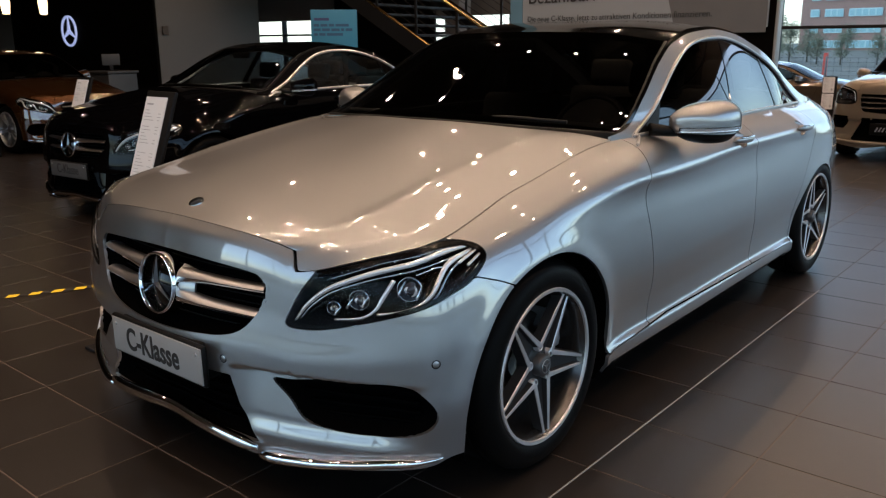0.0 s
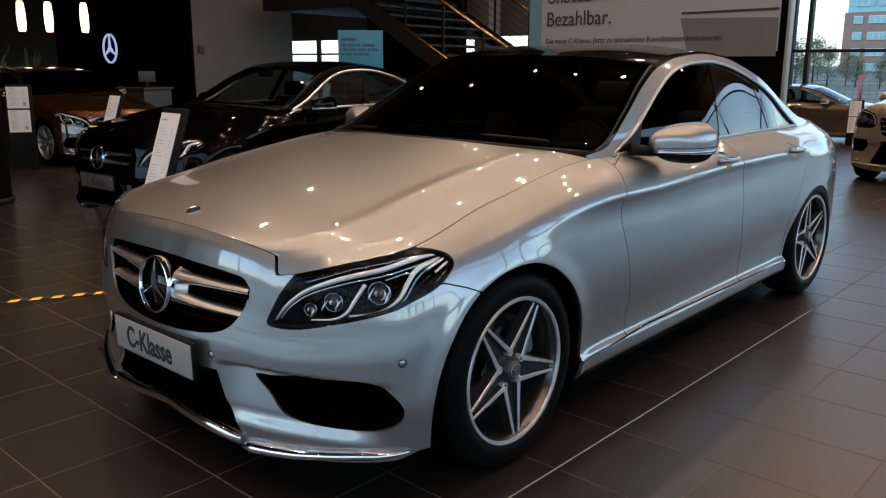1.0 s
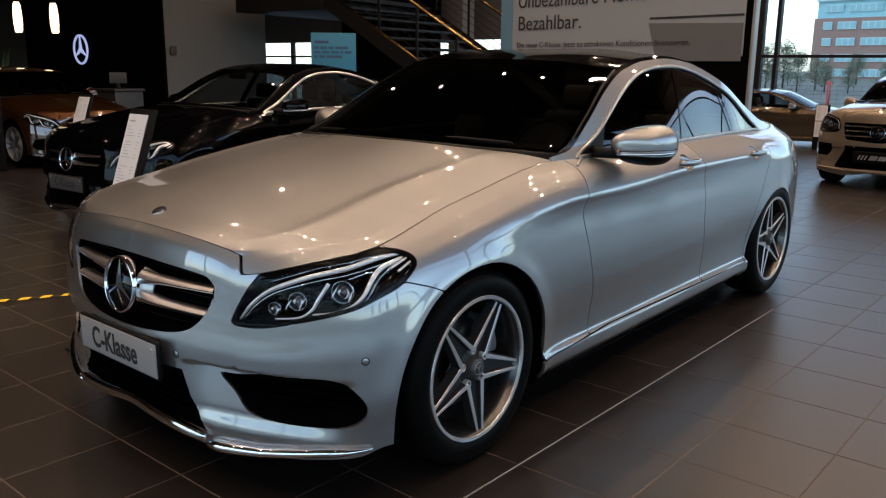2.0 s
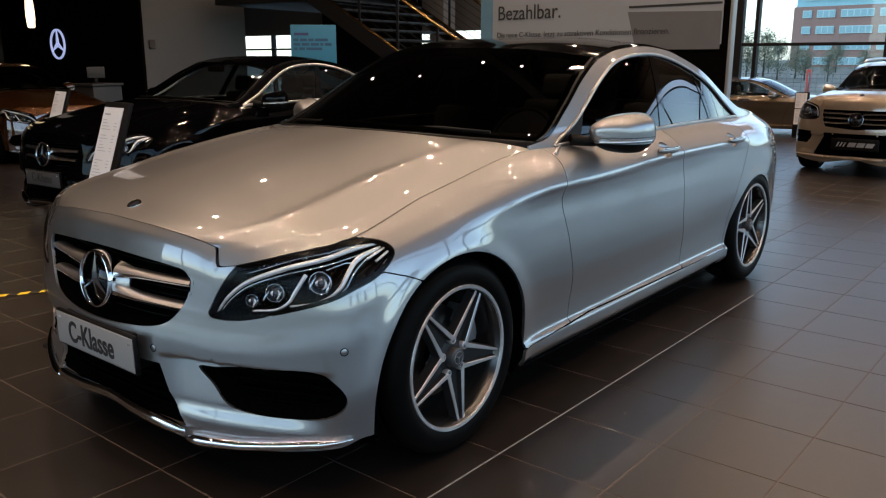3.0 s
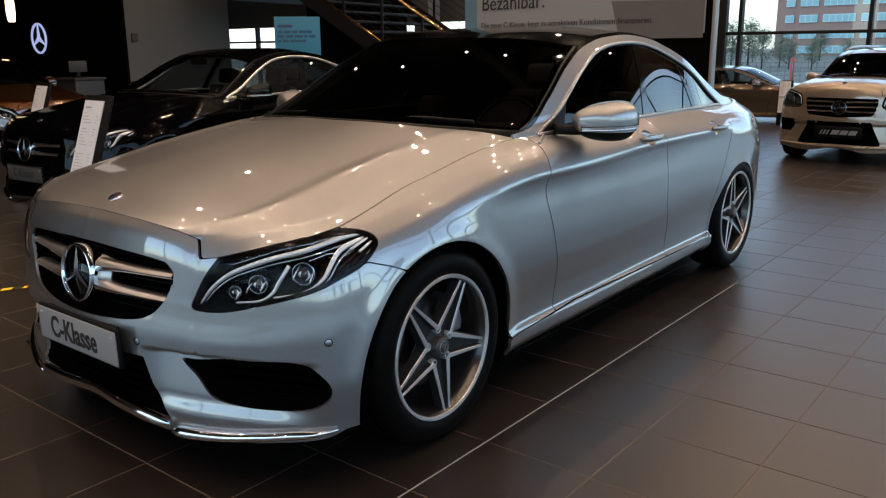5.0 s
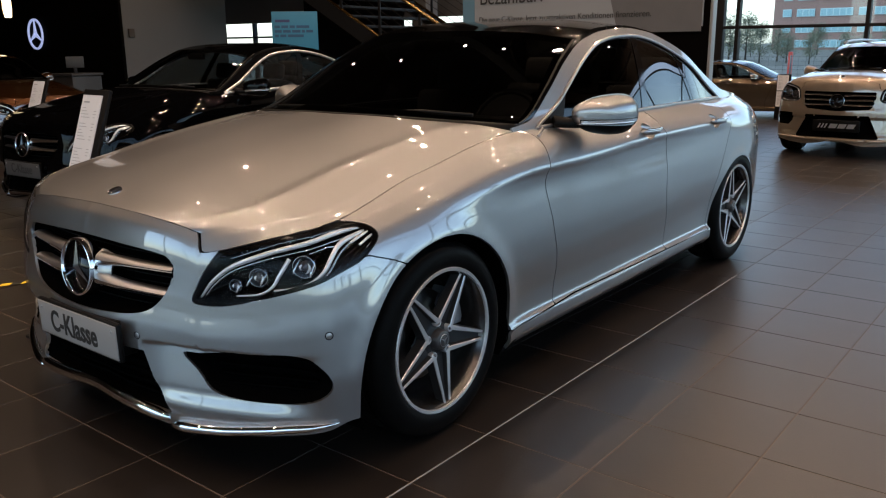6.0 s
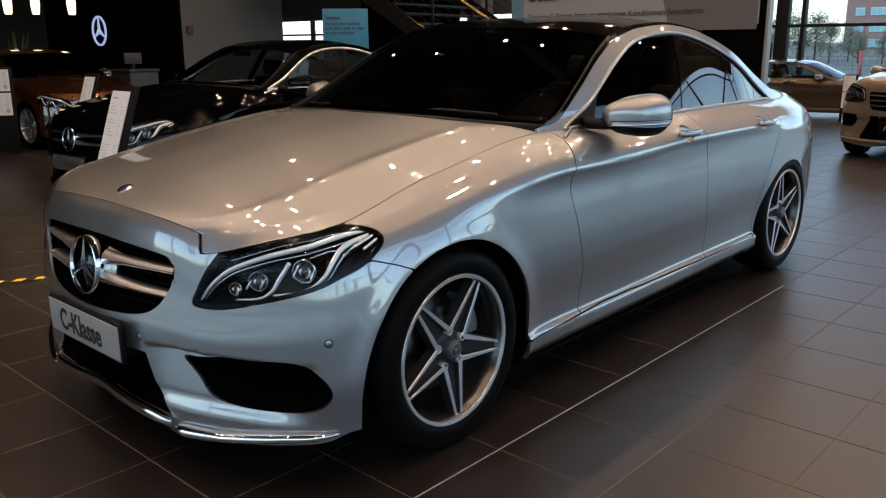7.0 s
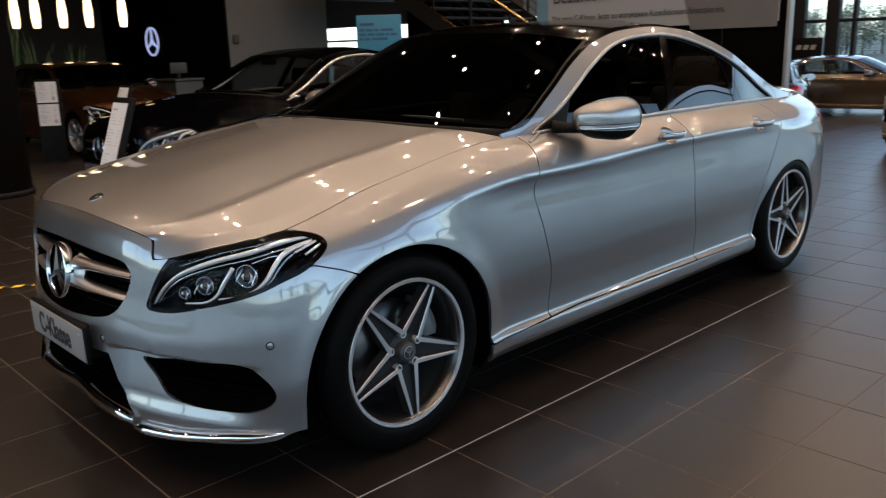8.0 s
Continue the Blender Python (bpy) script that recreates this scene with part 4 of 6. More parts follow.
def make_top(car, shape, paint, roof, rail, detail, roof_mat, interior, glass=None):
    """Bonnet, windscreen, roof, rear window and boot lid."""
    n, m = int(90 * detail), int(48 * detail)
    along = lambda a, b, k: np.linspace(a, b, k)
    tip, cowl = 0.534, s_x(0.62)
    edge = lambda a, b, k: band(along(a, b, k), hood_line(along(a, b, k)))
    def settle(pts, k):
        return spline(pts, k)
    across = np.concatenate([np.linspace(0, 0.512, m - 5), [0.516, 0.5205, 0.525, 0.5295, tip]])
    F = band(across, hood_line(across))
    E = edge(tip, cowl, n)
    C = settle([F[0], (-0.592, 0, 0.822), (-0.45, 0, 0.861), (-0.22, 0, 0.908), (0.05, 0, 0.955), (0.30, 0, 0.99), (0.41, 0, 1.002)], n)
    R = settle([C[-1], (0.42, -0.2, 1.002), (0.455, -0.45, 0.992), (0.53, -0.65, 0.979), E[-1]], m)
    P = coons(C, E, F, R, 2.3, 3.0)
    a, b = np.linspace(0, 1, m)[None, :], np.linspace(0, 1, n)[:, None]
    P[..., 2] += 0.008 * np.exp(-((a - 0.74 + 0.08 * b) / 0.05) ** 2) * np.sin(np.pi * np.clip(b, 0, 1)) ** 0.7
    P[..., 2] -= 0.002 * np.exp(-((a - 0.45) / 0.16) ** 2) * np.sin(np.pi * b)
    W = both(P)
    A = np.abs(np.linspace(-1, 1, W.shape[1]))[None, :] + 0 * W[..., 0]
    B = np.linspace(0, 1, n)[:, None] + 0 * W[..., 0]
    lim = np.minimum((1 - A) * 0.75 - 0.004, np.minimum(B * 1.3 - 0.010, (1 - B) * 1.2 + 0.01))
    v, f = sheet(shape(W), lim, 0.014, -1)
    hood = mesh_part("bonnet", v, f, paint, car)
    low = W.copy()
    low[..., 2] -= 0.02
    v, f = sheet(shape(low[::2, ::2]), None, 0, -1)
    mesh_part("inner_shell", v, f, DARK, car)
    k = int(np.argmin(np.abs(C[:, 0] + 0.592)))
    bp = shape(C[k:k + 1])[0]
    bm = lathe([(0.0, 0.004), (0.019, 0.003), (0.022, 0.0), (0.0225, -0.004)], 28)
    badge = part("bonnet_badge", bm, BULB, hood, "small round enamel badge", place=Matrix.Translation(bp) @ pose(0, 0, 0, 0, -24, 0) @ pose(0, 0, 0, 90, 0, 0))
    part("badge_ring", lathe([(0.0185, 0.0035), (0.021, 0.0055), (0.0245, 0.002), (0.025, -0.004)], 28), CHROME, badge)
    # cowl panel
    ax = 0.66
    base_edge = side(np.array([ax]), rail(np.array([ax])))[0]
    wsF = settle([(0.455, 0, 1.008), (0.47, -0.25, 1.006), (0.52, -0.5, 0.998), (0.60, -0.68, 0.988), base_edge], m)
    k = 12
    cow = np.array([[R[j] * (1 - t) + wsF[j] * t + np.array([0.0, 0, -0.022 * math.sin(math.pi * min(t * 1.2, 1))]) for j in range(m)] for t in np.linspace(0.0, 1.0, k)])
    cow[..., 2] -= 0.004
    v, f = sheet(shape(both(cow)), None, 0, -1)
    mesh_part("cowl_panel", v, f, PLASTIC, car)
    for y0, y1 in ((0.45, -0.2), (-0.15, -0.6)):
        part("wiper", tube([shape(np.array([[0.50, y0, 1.015]]))[0], shape(np.array([[0.53, (y0 + y1) / 2, 1.02]]))[0], shape(np.array([[0.56, y1, 1.012]]))[0]], 0.007, 6), PLASTIC, car)
    # windscreen, roof, rear window
    def rails(x0, x1, k):
        x = np.linspace(x0, x1, k)
        return side(x, rail(x))
    top_x = 1.27
    E2 = rails(ax, top_x, n)
    C2 = settle([wsF[0], (0.68, 0, 1.122), (0.90, 0, 1.243), (1.10, 0, 1.336)], n)
    R2 = settle([C2[-1], (1.115, -0.25, 1.333), (1.17, -0.45, 1.322), E2[-1]], m)
    WS = coons(C2, E2, wsF, R2, 2.2)
    glass_p = both(WS)
    Aw = np.abs(np.linspace(-1, 1, glass_p.shape[1]))[None, :] + 0 * glass_p[..., 0]
    Bw = np.linspace(0, 1, n)[:, None] + 0 * Aw
    v, f = sheet(shape(glass_p), 0.985 - Aw, 0.004, -1)
    ws = mesh_part("windscreen", v, f, glass or CAR_GLASS, car, "dark windscreen glass")
    ws.visible_shadow = False
    inner_ws = glass_p - np.array([0, 0, 0.006])
    v, f = sheet(shape(inner_ws), np.minimum(np.maximum(np.maximum(Aw - 0.93, 0.045 - Bw), Bw - 0.93), 0.99 - Aw), 0, -1)
    mesh_part("windscreen_border", v, f, GLOSS_BLACK, ws)
    half = glass_p.shape[1] // 2
    for cut in (slice(0, half), slice(half, None)):
        v, f = sheet(shape(glass_p + np.array([0, 0, 0.001]))[:, cut], (Aw - 0.982)[:, cut], 0.0, -1)
        mesh_part("pillar_seal", v, f, PLASTIC, car)
    end_x = 2.50 if roof == "sedan" else 3.15
    E3 = rails(top_x, end_x, n)
    C3 = settle([C2[-1], (1.35, 0, 1.376), (1.75, 0, 1.393), (2.1, 0, 1.372), (2.40, 0, 1.32)], n) if roof == "sedan" else settle([C2[-1], (1.35, 0, 1.38), (1.9, 0, 1.405), (2.7, 0, 1.402), (3.2, 0, 1.37)], n)
    R3 = settle([C3[-1], C3[-1] * np.array([1, 0, 1]) + np.array([0.01, -0.3, -0.012]), E3[-1]], m)
    RF = both(coons(C3, E3, R2, R3, 2.2))
    v, f = sheet(shape(RF), None, 0.006, -1)
    rp = mesh_part("roof_panel", v, f, roof_mat or paint, car, "gloss black glass roof" if roof_mat else "")
    tail_x = 3.22 if roof == "sedan" else 3.48
    E4 = rails(end_x, tail_x, n)
    C4 = settle([C3[-1], (2.78, 0, 1.21), (3.14, 0, 1.025)], n) if roof == "sedan" else settle([C3[-1], (3.4, 0, 1.2), (3.55, 0, 1.0)], n)
    R4 = settle([C4[-1], (C4[-1][0] + 0.02, -0.35, C4[-1][2] - 0.01), E4[-1]], m)
    BW = both(coons(C4, E4, R3, R4, 2.2))
    v, f = sheet(shape(BW), 0.94 - np.abs(np.linspace(-1, 1, BW.shape[1]))[None, :] + 0 * BW[..., 0], 0.004, -1)
    bw = mesh_part("rear_window", v, f, DARK_GLASS, car, "dark rear window")
    bw.visible_shadow = False
    v, f = sheet(shape(BW), np.abs(np.linspace(-1, 1, BW.shape[1]))[None, :] + 0 * BW[..., 0] - 0.94, 0.004, -1)
    mesh_part("rear_pillar", v, f, paint, car)
    s0 = s_x(tail_x)
    E5 = edge(s0, ARC[-1] - 0.42, n)
    R5 = edge(ARC[-1], ARC[-1] - 0.42, m)
    C5 = settle([R4[0], ((R4[0][0] + 3.74) / 2, 0, (R4[0][2] + 0.985) / 2 + 0.01), (3.72, 0, 0.995), R5[0]], n)
    E5[0] = R4[-1]
    DK = both(coons(C5, E5, R4, R5, 2.6))
    v, f = sheet(shape(DK), None, 0.01, -1)
    mesh_part("boot_lid", v, f, paint, car)
    # cabin
    unit = shape(np.array([[1.0, 1.0, 1.0]]))[0]
    fitted = Matrix.Diagonal((*map(float, unit), 1))
    part("dashboard", join(box(0.42, 1.36, 0.16, (0.86, 0, 0.86), 0.05), box(0.2, 0.5, 0.05, (0.86, -0.36, 0.95), 0.02)), LEATHER, car, place=fitted)
    wheel_bm = lathe([(0.175, -0.012), (0.19, 0), (0.175, 0.012), (0.165, 0), (0.175, -0.012)], 32)
    sw = part("steering_wheel", wheel_bm, LEATHER, car, place=fitted @ pose(1.13, -0.36, 0.90, 0, 0, 90) @ pose(0, 0, 0, 22, 0, 0))
    part("wheel_boss", lathe([(0.0, 0.02), (0.06, 0.015), (0.075, 0.0), (0.17, 0.0)], 24), LEATHER, sw)
    for sx, sy in ((1.55, -0.37), (1.55, 0.37), (2.45, -0.36), (2.45, 0.36)):
        seat = part("car_seat", box(0.16, 0.50, 0.62, (sx + 0.13, sy, 0.72), 0.06, (0, 12, 0), 3), interior, car, "grey upholstered car seat", place=fitted)
        part("cushion", box(0.50, 0.50, 0.16, (sx - 0.16, sy, 0.42), 0.06, (0, -6, 0), 3), interior, seat)
        part("head_restraint", box(0.10, 0.26, 0.16, (sx + 0.20, sy, 1.11), 0.045, (0, 10, 0), 3), interior, seat)
        for dy in (-0.07, 0.07):
            part("support_rod", tube([(sx + 0.185, sy + dy, 0.98), (sx + 0.2, sy + dy, 1.08)], 0.006, 6), CHROME, seat)
    part("cabin_floor", box(2.6, 1.3, 0.05, (1.7, 0, 0.30), 0.01), DARK, car, place=fitted)
    part("rear_shelf", box(0.5, 1.25, 0.04, (2.95, 0, 0.90), 0.01), LEATHER, car, place=fitted)
    part("inner_mirror", box(0.04, 0.22, 0.06, (1.08, 0, 1.27), 0.015), PLASTIC, car, place=fitted)


def make_front(car, shape, detail, plate, paint, front):
    """Grille with its louvres and badge, lower mouth, number board."""
    LAMP, INTAKE, GRILLE, MOUTH = FACES[front]
    us, zs = np.meshgrid(np.linspace(-0.53, 0.53, int(90 * detail)), np.linspace(0.44, 0.73, int(44 * detail)), indexing="ij")
    def nose(s, z, off):
        p = band(np.abs(s), z, off)
        return np.stack([p[..., 0], np.where(s > 0, p[..., 1], -p[..., 1]), p[..., 2]], -1)
    g = inside(us, zs, GRILLE)
    v, f = sheet(shape(nose(us, zs, -0.004 - 0.075 * np.clip(g / 0.03, 0, 1) ** 0.6)), g + 0.006, 0, 1)
    grille = mesh_part("grille", v, f, DARK, car, "black grille opening with bright louvres and a round badge")
    v, f = sheet(shape(nose(us, zs, 0.0)), np.minimum(g + 0.001, 0.010 - g), 0.008, 1)
    mesh_part("grille_frame", v, f, paint, grille)
    for gz in np.arange(0.49, 0.71, 0.022):
        k = 30
        line = nose(np.linspace(-0.43, 0.43, k), np.full(k, gz), -0.066)
        keep = inside(np.linspace(-0.43, 0.43, k), np.full(k, gz), GRILLE) > -0.01
        if keep.sum() > 3:
            part("mesh_bar", tube(shape(line[keep]), 0.002, 5), PLASTIC, grille)
    bars = ((0.640, 0.641, 0.634), (0.574, 0.566, 0.579)) if front == "sport" else ((0.640, 0.640, 0.634), (0.590, 0.590, 0.588), (0.540, 0.540, 0.545))
    for z0, z1, zc in bars:
        for hand in (1, -1):
            a, b = 0.085, (0.432 if z0 > 0.6 else 0.405) + (0.0 if front == "sport" else 0.055)
            rows = []
            for u in np.linspace(0, 1, 22):
                s = (a + (b - a) * u) * hand
                z = zc + (z0 - zc) * min(1, u * 3) + (z1 - z0) * u
                h = 0.0125 + 0.012 * (1 - u) ** 3 if front == "sport" else 0.010
                prof = [(-0.055, h * 0.3), (-0.030, h * 0.95), (-0.018, h), (-0.007, h * 0.55), (-0.003, 0.0), (-0.006, -h * 0.55), (-0.018, -h * 0.95), (-0.05, -h * 0.6)]
                rows.append([nose(np.array([s]), np.array([z + dz]), o + 0.010 * (1 - u) ** 2)[0] + 0 for o, dz in prof])
            Pl = shape(np.array(rows))
            v, f = sheet(Pl[:, :5], None, 0, -hand)
            lv = mesh_part("louvre", v, f, SATIN if detail > 0.8 else PLASTIC if front == "suv" else SHADED_SATIN, grille, "satin silver louvre with a chrome lower edge" if front == "sport" else "black louvre with a chrome lower edge")
            v, f = sheet(Pl[:, 4:], None, 0, -hand)
            mesh_part("louvre_edge", v, f, CHROME, lv)
    for hand in (1, -1) if front == "sport" else ():
        rows = []
        for u in np.linspace(0, 1, 10):
            s = (0.075 + 0.075 * u) * hand
            h = 0.060 * (1 - u) + 0.040 * u
            rows.append([nose(np.array([s]), np.array([0.604 + dz * h]), 0.004 - 0.018 * u - 0.03 * abs(dz) ** 3)[0] for dz in np.linspace(1, -1, 12)])
        v, f = sheet(shape(np.array(rows)), None, 0.01, -hand)
        mesh_part("badge_shoulder", v, f, paint, grille)
    c = shape(nose(np.array([0.0]), np.array([0.602 if front == "sport" else 0.580]), 0.008))[0]
    star_badge(grille, Matrix.Translation(c) @ pose(0, 0, 0, 0, 6, 0) @ pose(0, 0, 0, 0, 0, 90), 0.094 if front == "sport" else 0.078)
    ms, mz = np.meshgrid(np.linspace(-0.60, 0.60, int(80 * detail)), np.linspace(0.18, 0.46, int(36 * detail)), indexing="ij")
    mi = inside(ms, mz, MOUTH)
    v, f = sheet(shape(nose(ms, mz, -0.006 - 0.07 * np.clip(mi / 0.03, 0, 1))), mi + 0.008, 0, 1)
    mouth = mesh_part("lower_intake", v, f, DARK, car, "black lower air intake")
    for k in range(5):
        part("louvre", tube(shape(nose(np.linspace(-0.33, 0.33, 20), np.full(20, 0.225 + 0.032 * k), -0.05)), 0.005, 6), DARK, mouth)
    ss = np.linspace(-0.40, 0.40, 40)
    zz = 0.182 + 0.022 * np.cos(ss / 0.40 * math.pi / 2) if front == "sport" else np.full(40, 0.204)
    part("lip_trim", tube(shape(nose(ss, zz, 0.012)), np.interp(np.abs(ss), [0, 0.35, 0.40], [0.015, 0.015, 0.006]).tolist(), 12, 1.35), CHROME if front == "sport" else paint, car, "polished chrome front lip" if front == "sport" else "")
    bx = float(shape(np.array([[-0.776, 0, 0.38]]))[0, 0])
    bz = float(shape(np.array([[-0.70, 0, 0.408 if front == "sport" else 0.345]]))[0, 2])
    board = part("number_board", box(0.016, 0.490, 0.125, (0, 0, 0), 0.006), PLASTIC, car, "white show plate in a black holder", place=pose(bx + 0.004, -0.018, bz, 0, -1, 0))
    part("board_mount", box(0.10, 0.42, 0.12, (0.05, 0, 0), 0.01), PLASTIC, board)
    if plate:
        face = part("plate_face", box(0.004, 0.476, 0.110, (-0.0095, 0, 0), 0.002), plate, board)
        for dy in (-0.215, 0.215):
            part("screw", lathe([(0.0, 0.002), (0.005, 0.0015), (0.006, 0.0)], 10), SATIN, face, place=pose(-0.0117, dy, 0.035, 0, 0, 90))
    return board
# ---- showroom: the large structure ----
GROUT = material("grout", (0.095, 0.070, 0.053), 0.8, vary=0.25, scale=40)
TILE = material("floor_tile", (0.0128, 0.0099, 0.0081), 0.33, vary=0.24, scale=14, bumpy=0.10, bump_scale=160, per_piece=0.10)
WALL = material("white_plaster", (0.10, 0.098, 0.098), 0.8, vary=0.05, scale=14, bumpy=0.05, bump_scale=120)
DARK_WOOD = material("dark_veneer", (0.0016, 0.0012, 0.001), 0.6, spec=0.02, vary=0.3, scale=20)
BACK_WALL = material("brown_back_wall", (0.04, 0.032, 0.027), 0.7, vary=0.15, scale=6)
CEILING = material("ceiling_board", (0.036, 0.027, 0.021), 0.8, vary=0.1, scale=6)
STEEL = material("dark_steel", (0.008, 0.008, 0.009), 0.5, 0.0, spec=0.15, vary=0.2, scale=20)
COLUMN = material("column_anthracite", (0.003, 0.0025, 0.0025), 0.6, spec=0.02, vary=0.15, scale=10)
FACADE_GLASS = pane_glass("facade_glass", (0.88, 0.95, 0.96))
LAMP_WARM = material("lamp_warm", (1, 0.9, 0.75), 0.5, emit=(1.0, 0.68, 0.45), power=SPOT)
LAMP_TRIM = material("lamp_trim", (0.3, 0.3, 0.3), 0.4, 0.5)
FROST = material("opal_glass", (0.9, 0.85, 0.75), 0.4, emit=(1.0, 0.70, 0.36), power=0.8)
LOGO_LIGHT = material("lit_sign", (0.6, 0.65, 0.8), 0.4, emit=(0.45, 0.52, 0.85), power=0.15)
BANNER = material("banner_cloth", (0.21, 0.225, 0.245), 0.75, vary=0.04, scale=8)
BANNER_BLUE = material("banner_blue", (0.08, 0.17, 0.24), 0.75, vary=0.08, scale=8)
BANNER_DARK = material("banner_shadow_print", (0.09, 0.09, 0.095), 0.75, vary=0.2, scale=6)
SIGN_BLUE = material("sign_blue", (0.014, 0.14, 0.24), 0.5, vary=0.05, scale=8)
PAPER = material("paper", (0.58, 0.58, 0.59), 0.6, vary=0.03, scale=30)
BRASS = material("brass_rail", (0.45, 0.28, 0.11), 0.25, 1.0)
YELLOW = material("yellow_tape", (0.75, 0.55, 0.02), 0.5, vary=0.1, scale=30)
TAPE_BLACK = material("black_tape", (0.015, 0.015, 0.015), 0.5)
COUNTER = material("counter_grey", (0.018, 0.018, 0.019), 0.5, vary=0.05, scale=12)
LEAF = material("plant_green", (0.03, 0.07, 0.025), 0.5, vary=0.4, scale=12)
POT = material("pot_grey", (0.2, 0.2, 0.2), 0.7, vary=0.1)
ASPHALT = material("asphalt", (0.058, 0.062, 0.050), 0.9, vary=0.25, scale=3, bumpy=0.3, bump_scale=40)
BRICK = material("red_brick", (0.23, 0.145, 0.12), 0.85, vary=0.15, scale=3)
TEAL = material("teal_cladding", (0.22, 0.42, 0.46), 0.6, vary=0.08, scale=2)
FAR_PANE = material("far_pane", (0.20, 0.36, 0.39), 0.3, spec=0.6)
FAR_FRAME = material("far_frame", (0.36, 0.50, 0.52), 0.6)
FENCE = material("fence_wire", (0.10, 0.11, 0.11), 0.6, 0.3)
FOLIAGE = material("spring_foliage", (0.14, 0.155, 0.105), 0.8, vary=0.5, scale=2)
BARK = material("bark", (0.07, 0.055, 0.045), 0.9, vary=0.3, scale=8)
RED_SIGN = material("red_post", (0.5, 0.06, 0.04), 0.6)
SILL_WHITE = material("white_sill", (0.7, 0.71, 0.72), 0.5, vary=0.05)

X0, X1, Y0, Y1, TOP = -8.6, 15.0, -7.6, 23.0, 6.2


def setting(name, bm, mat, label="", category="", smooth=False, kind="structure"):
    ob = part(name, bm, mat, None, label, smooth)
    return tagged(ob, "", category, "", kind)


ground = setting("ground", box(900, 900, 0.1, (150, 0, -0.25), 0), ASPHALT, "wide grey asphalt ground outside the hall", "ground")
floor = setting("floor", box(X1 - X0, Y1 - Y0, 0.2, ((X0 + X1) / 2, (Y0 + Y1) / 2, -0.1016), 0), GROUT, "dark brown-grey stone tiles with light joints", "floor")
ceiling = setting("ceiling", box(X1 - X0 + 1, Y1 - Y0 + 1, 0.2, ((X0 + X1) / 2, (Y0 + Y1) / 2, TOP + 0.1), 0), CEILING, "warm grey ceiling with small round spotlights", "ceiling")


def window_wall(name, label, length, height, place, posts, rails, thick=(), pane_mat=FACADE_GLASS, sill=None):
    """A glazed wall along its own x axis: posts at the given x, rails at the given heights, a pane in each field."""
    ob = thing(name, label, "window", place, kind="structure")
    part("window_sill", box(length, 0.22, 0.16, (length / 2, -0.05, 0.08), 0.01), sill or STEEL, ob)
    for k, x in enumerate(posts):
        w = 0.24 if k in thick else 0.07
        part("post", box(w, 0.16, height, (x, 0, height / 2), 0.006), STEEL, ob)
    for z in rails:
        part("rail", box(length, 0.09, 0.06, (length / 2, 0.002, z), 0.005), STEEL, ob)
    zs = [0.16, *rails, height]
    for a, b in zip(posts, posts[1:]):
        for c, d in zip(zs, zs[1:]):
            if b - a > 0.3 and d - c > 0.3:
                p = part("pane", box(b - a - 0.06, 0.012, d - c - 0.05, ((a + b) / 2, 0.01, (c + d) / 2), 0), pane_mat, ob, smooth=False)
                p.visible_shadow = False
    return ob


# east facade (x = X1), running in y; local x = y - Y0 turned by 90 degrees
EAST_TOP = 4.3
east_posts = [0.02] + [round(v - Y0, 3) for v in (-4.3, -1.6, 1.03, 3.40, 3.80, 4.45, 7.1, 9.8, 12.5)] + [22.0, 26.0, 30.58]
window_wall("window_1", "tall glazed facade with slim dark steel posts", Y1 - Y0, EAST_TOP, pose(X1, Y0, 0, 0, 0, 90), east_posts, (1.55, 4.0), (5, 6), sill=SILL_WHITE)
# unseen fascia, added to cut sky light and darken the car windows' reflections
setting("wall_east", box(0.2, Y1 - Y0, TOP - EAST_TOP, (X1, (Y0 + Y1) / 2, (TOP + EAST_TOP) / 2), 0), CEILING, "unseen plain fascia above the tall windows", "wall")
# south facade behind and beside the camera
window_wall("window_2", "tall glazed facade with slim dark steel posts", X1 - X0, 4.9, pose(X0, Y0, 0, 0, 0, 0), [0.02 + 2.356 * k for k in range(11)], (1.55, 4.1), ())
setting("wall_south", box(X1 - X0, 0.2, TOP - 4.9, ((X0 + X1) / 2, Y0, (TOP + 4.9) / 2), 0), CEILING, "unseen plain fascia above the tall windows", "wall")
# unseen west side: extent of the glass chosen to light the car's front
WEST_GLASS, WEST_TOP = 14.28, 3.8
window_wall("window_3", "glazed facade with slim dark steel posts", WEST_GLASS, WEST_TOP, pose(X0, Y0, 0, 0, 0, 90), [0.02 + 2.376 * k for k in range(7)], (1.55,), ())
setting("wall_fascia", box(0.2, WEST_GLASS, TOP - WEST_TOP, (X0, Y0 + WEST_GLASS / 2, (TOP + WEST_TOP) / 2), 0), BACK_WALL, "unseen plain fascia above the side windows", "wall")
# solid remainder, added to keep west light off the left back area
setting("wall_west", box(0.2, Y1 - Y0 - WEST_GLASS, TOP, (X0 - 0.1, (Y0 + WEST_GLASS + Y1) / 2, TOP / 2), 0), BACK_WALL, "unseen plain dark brown wall", "wall")
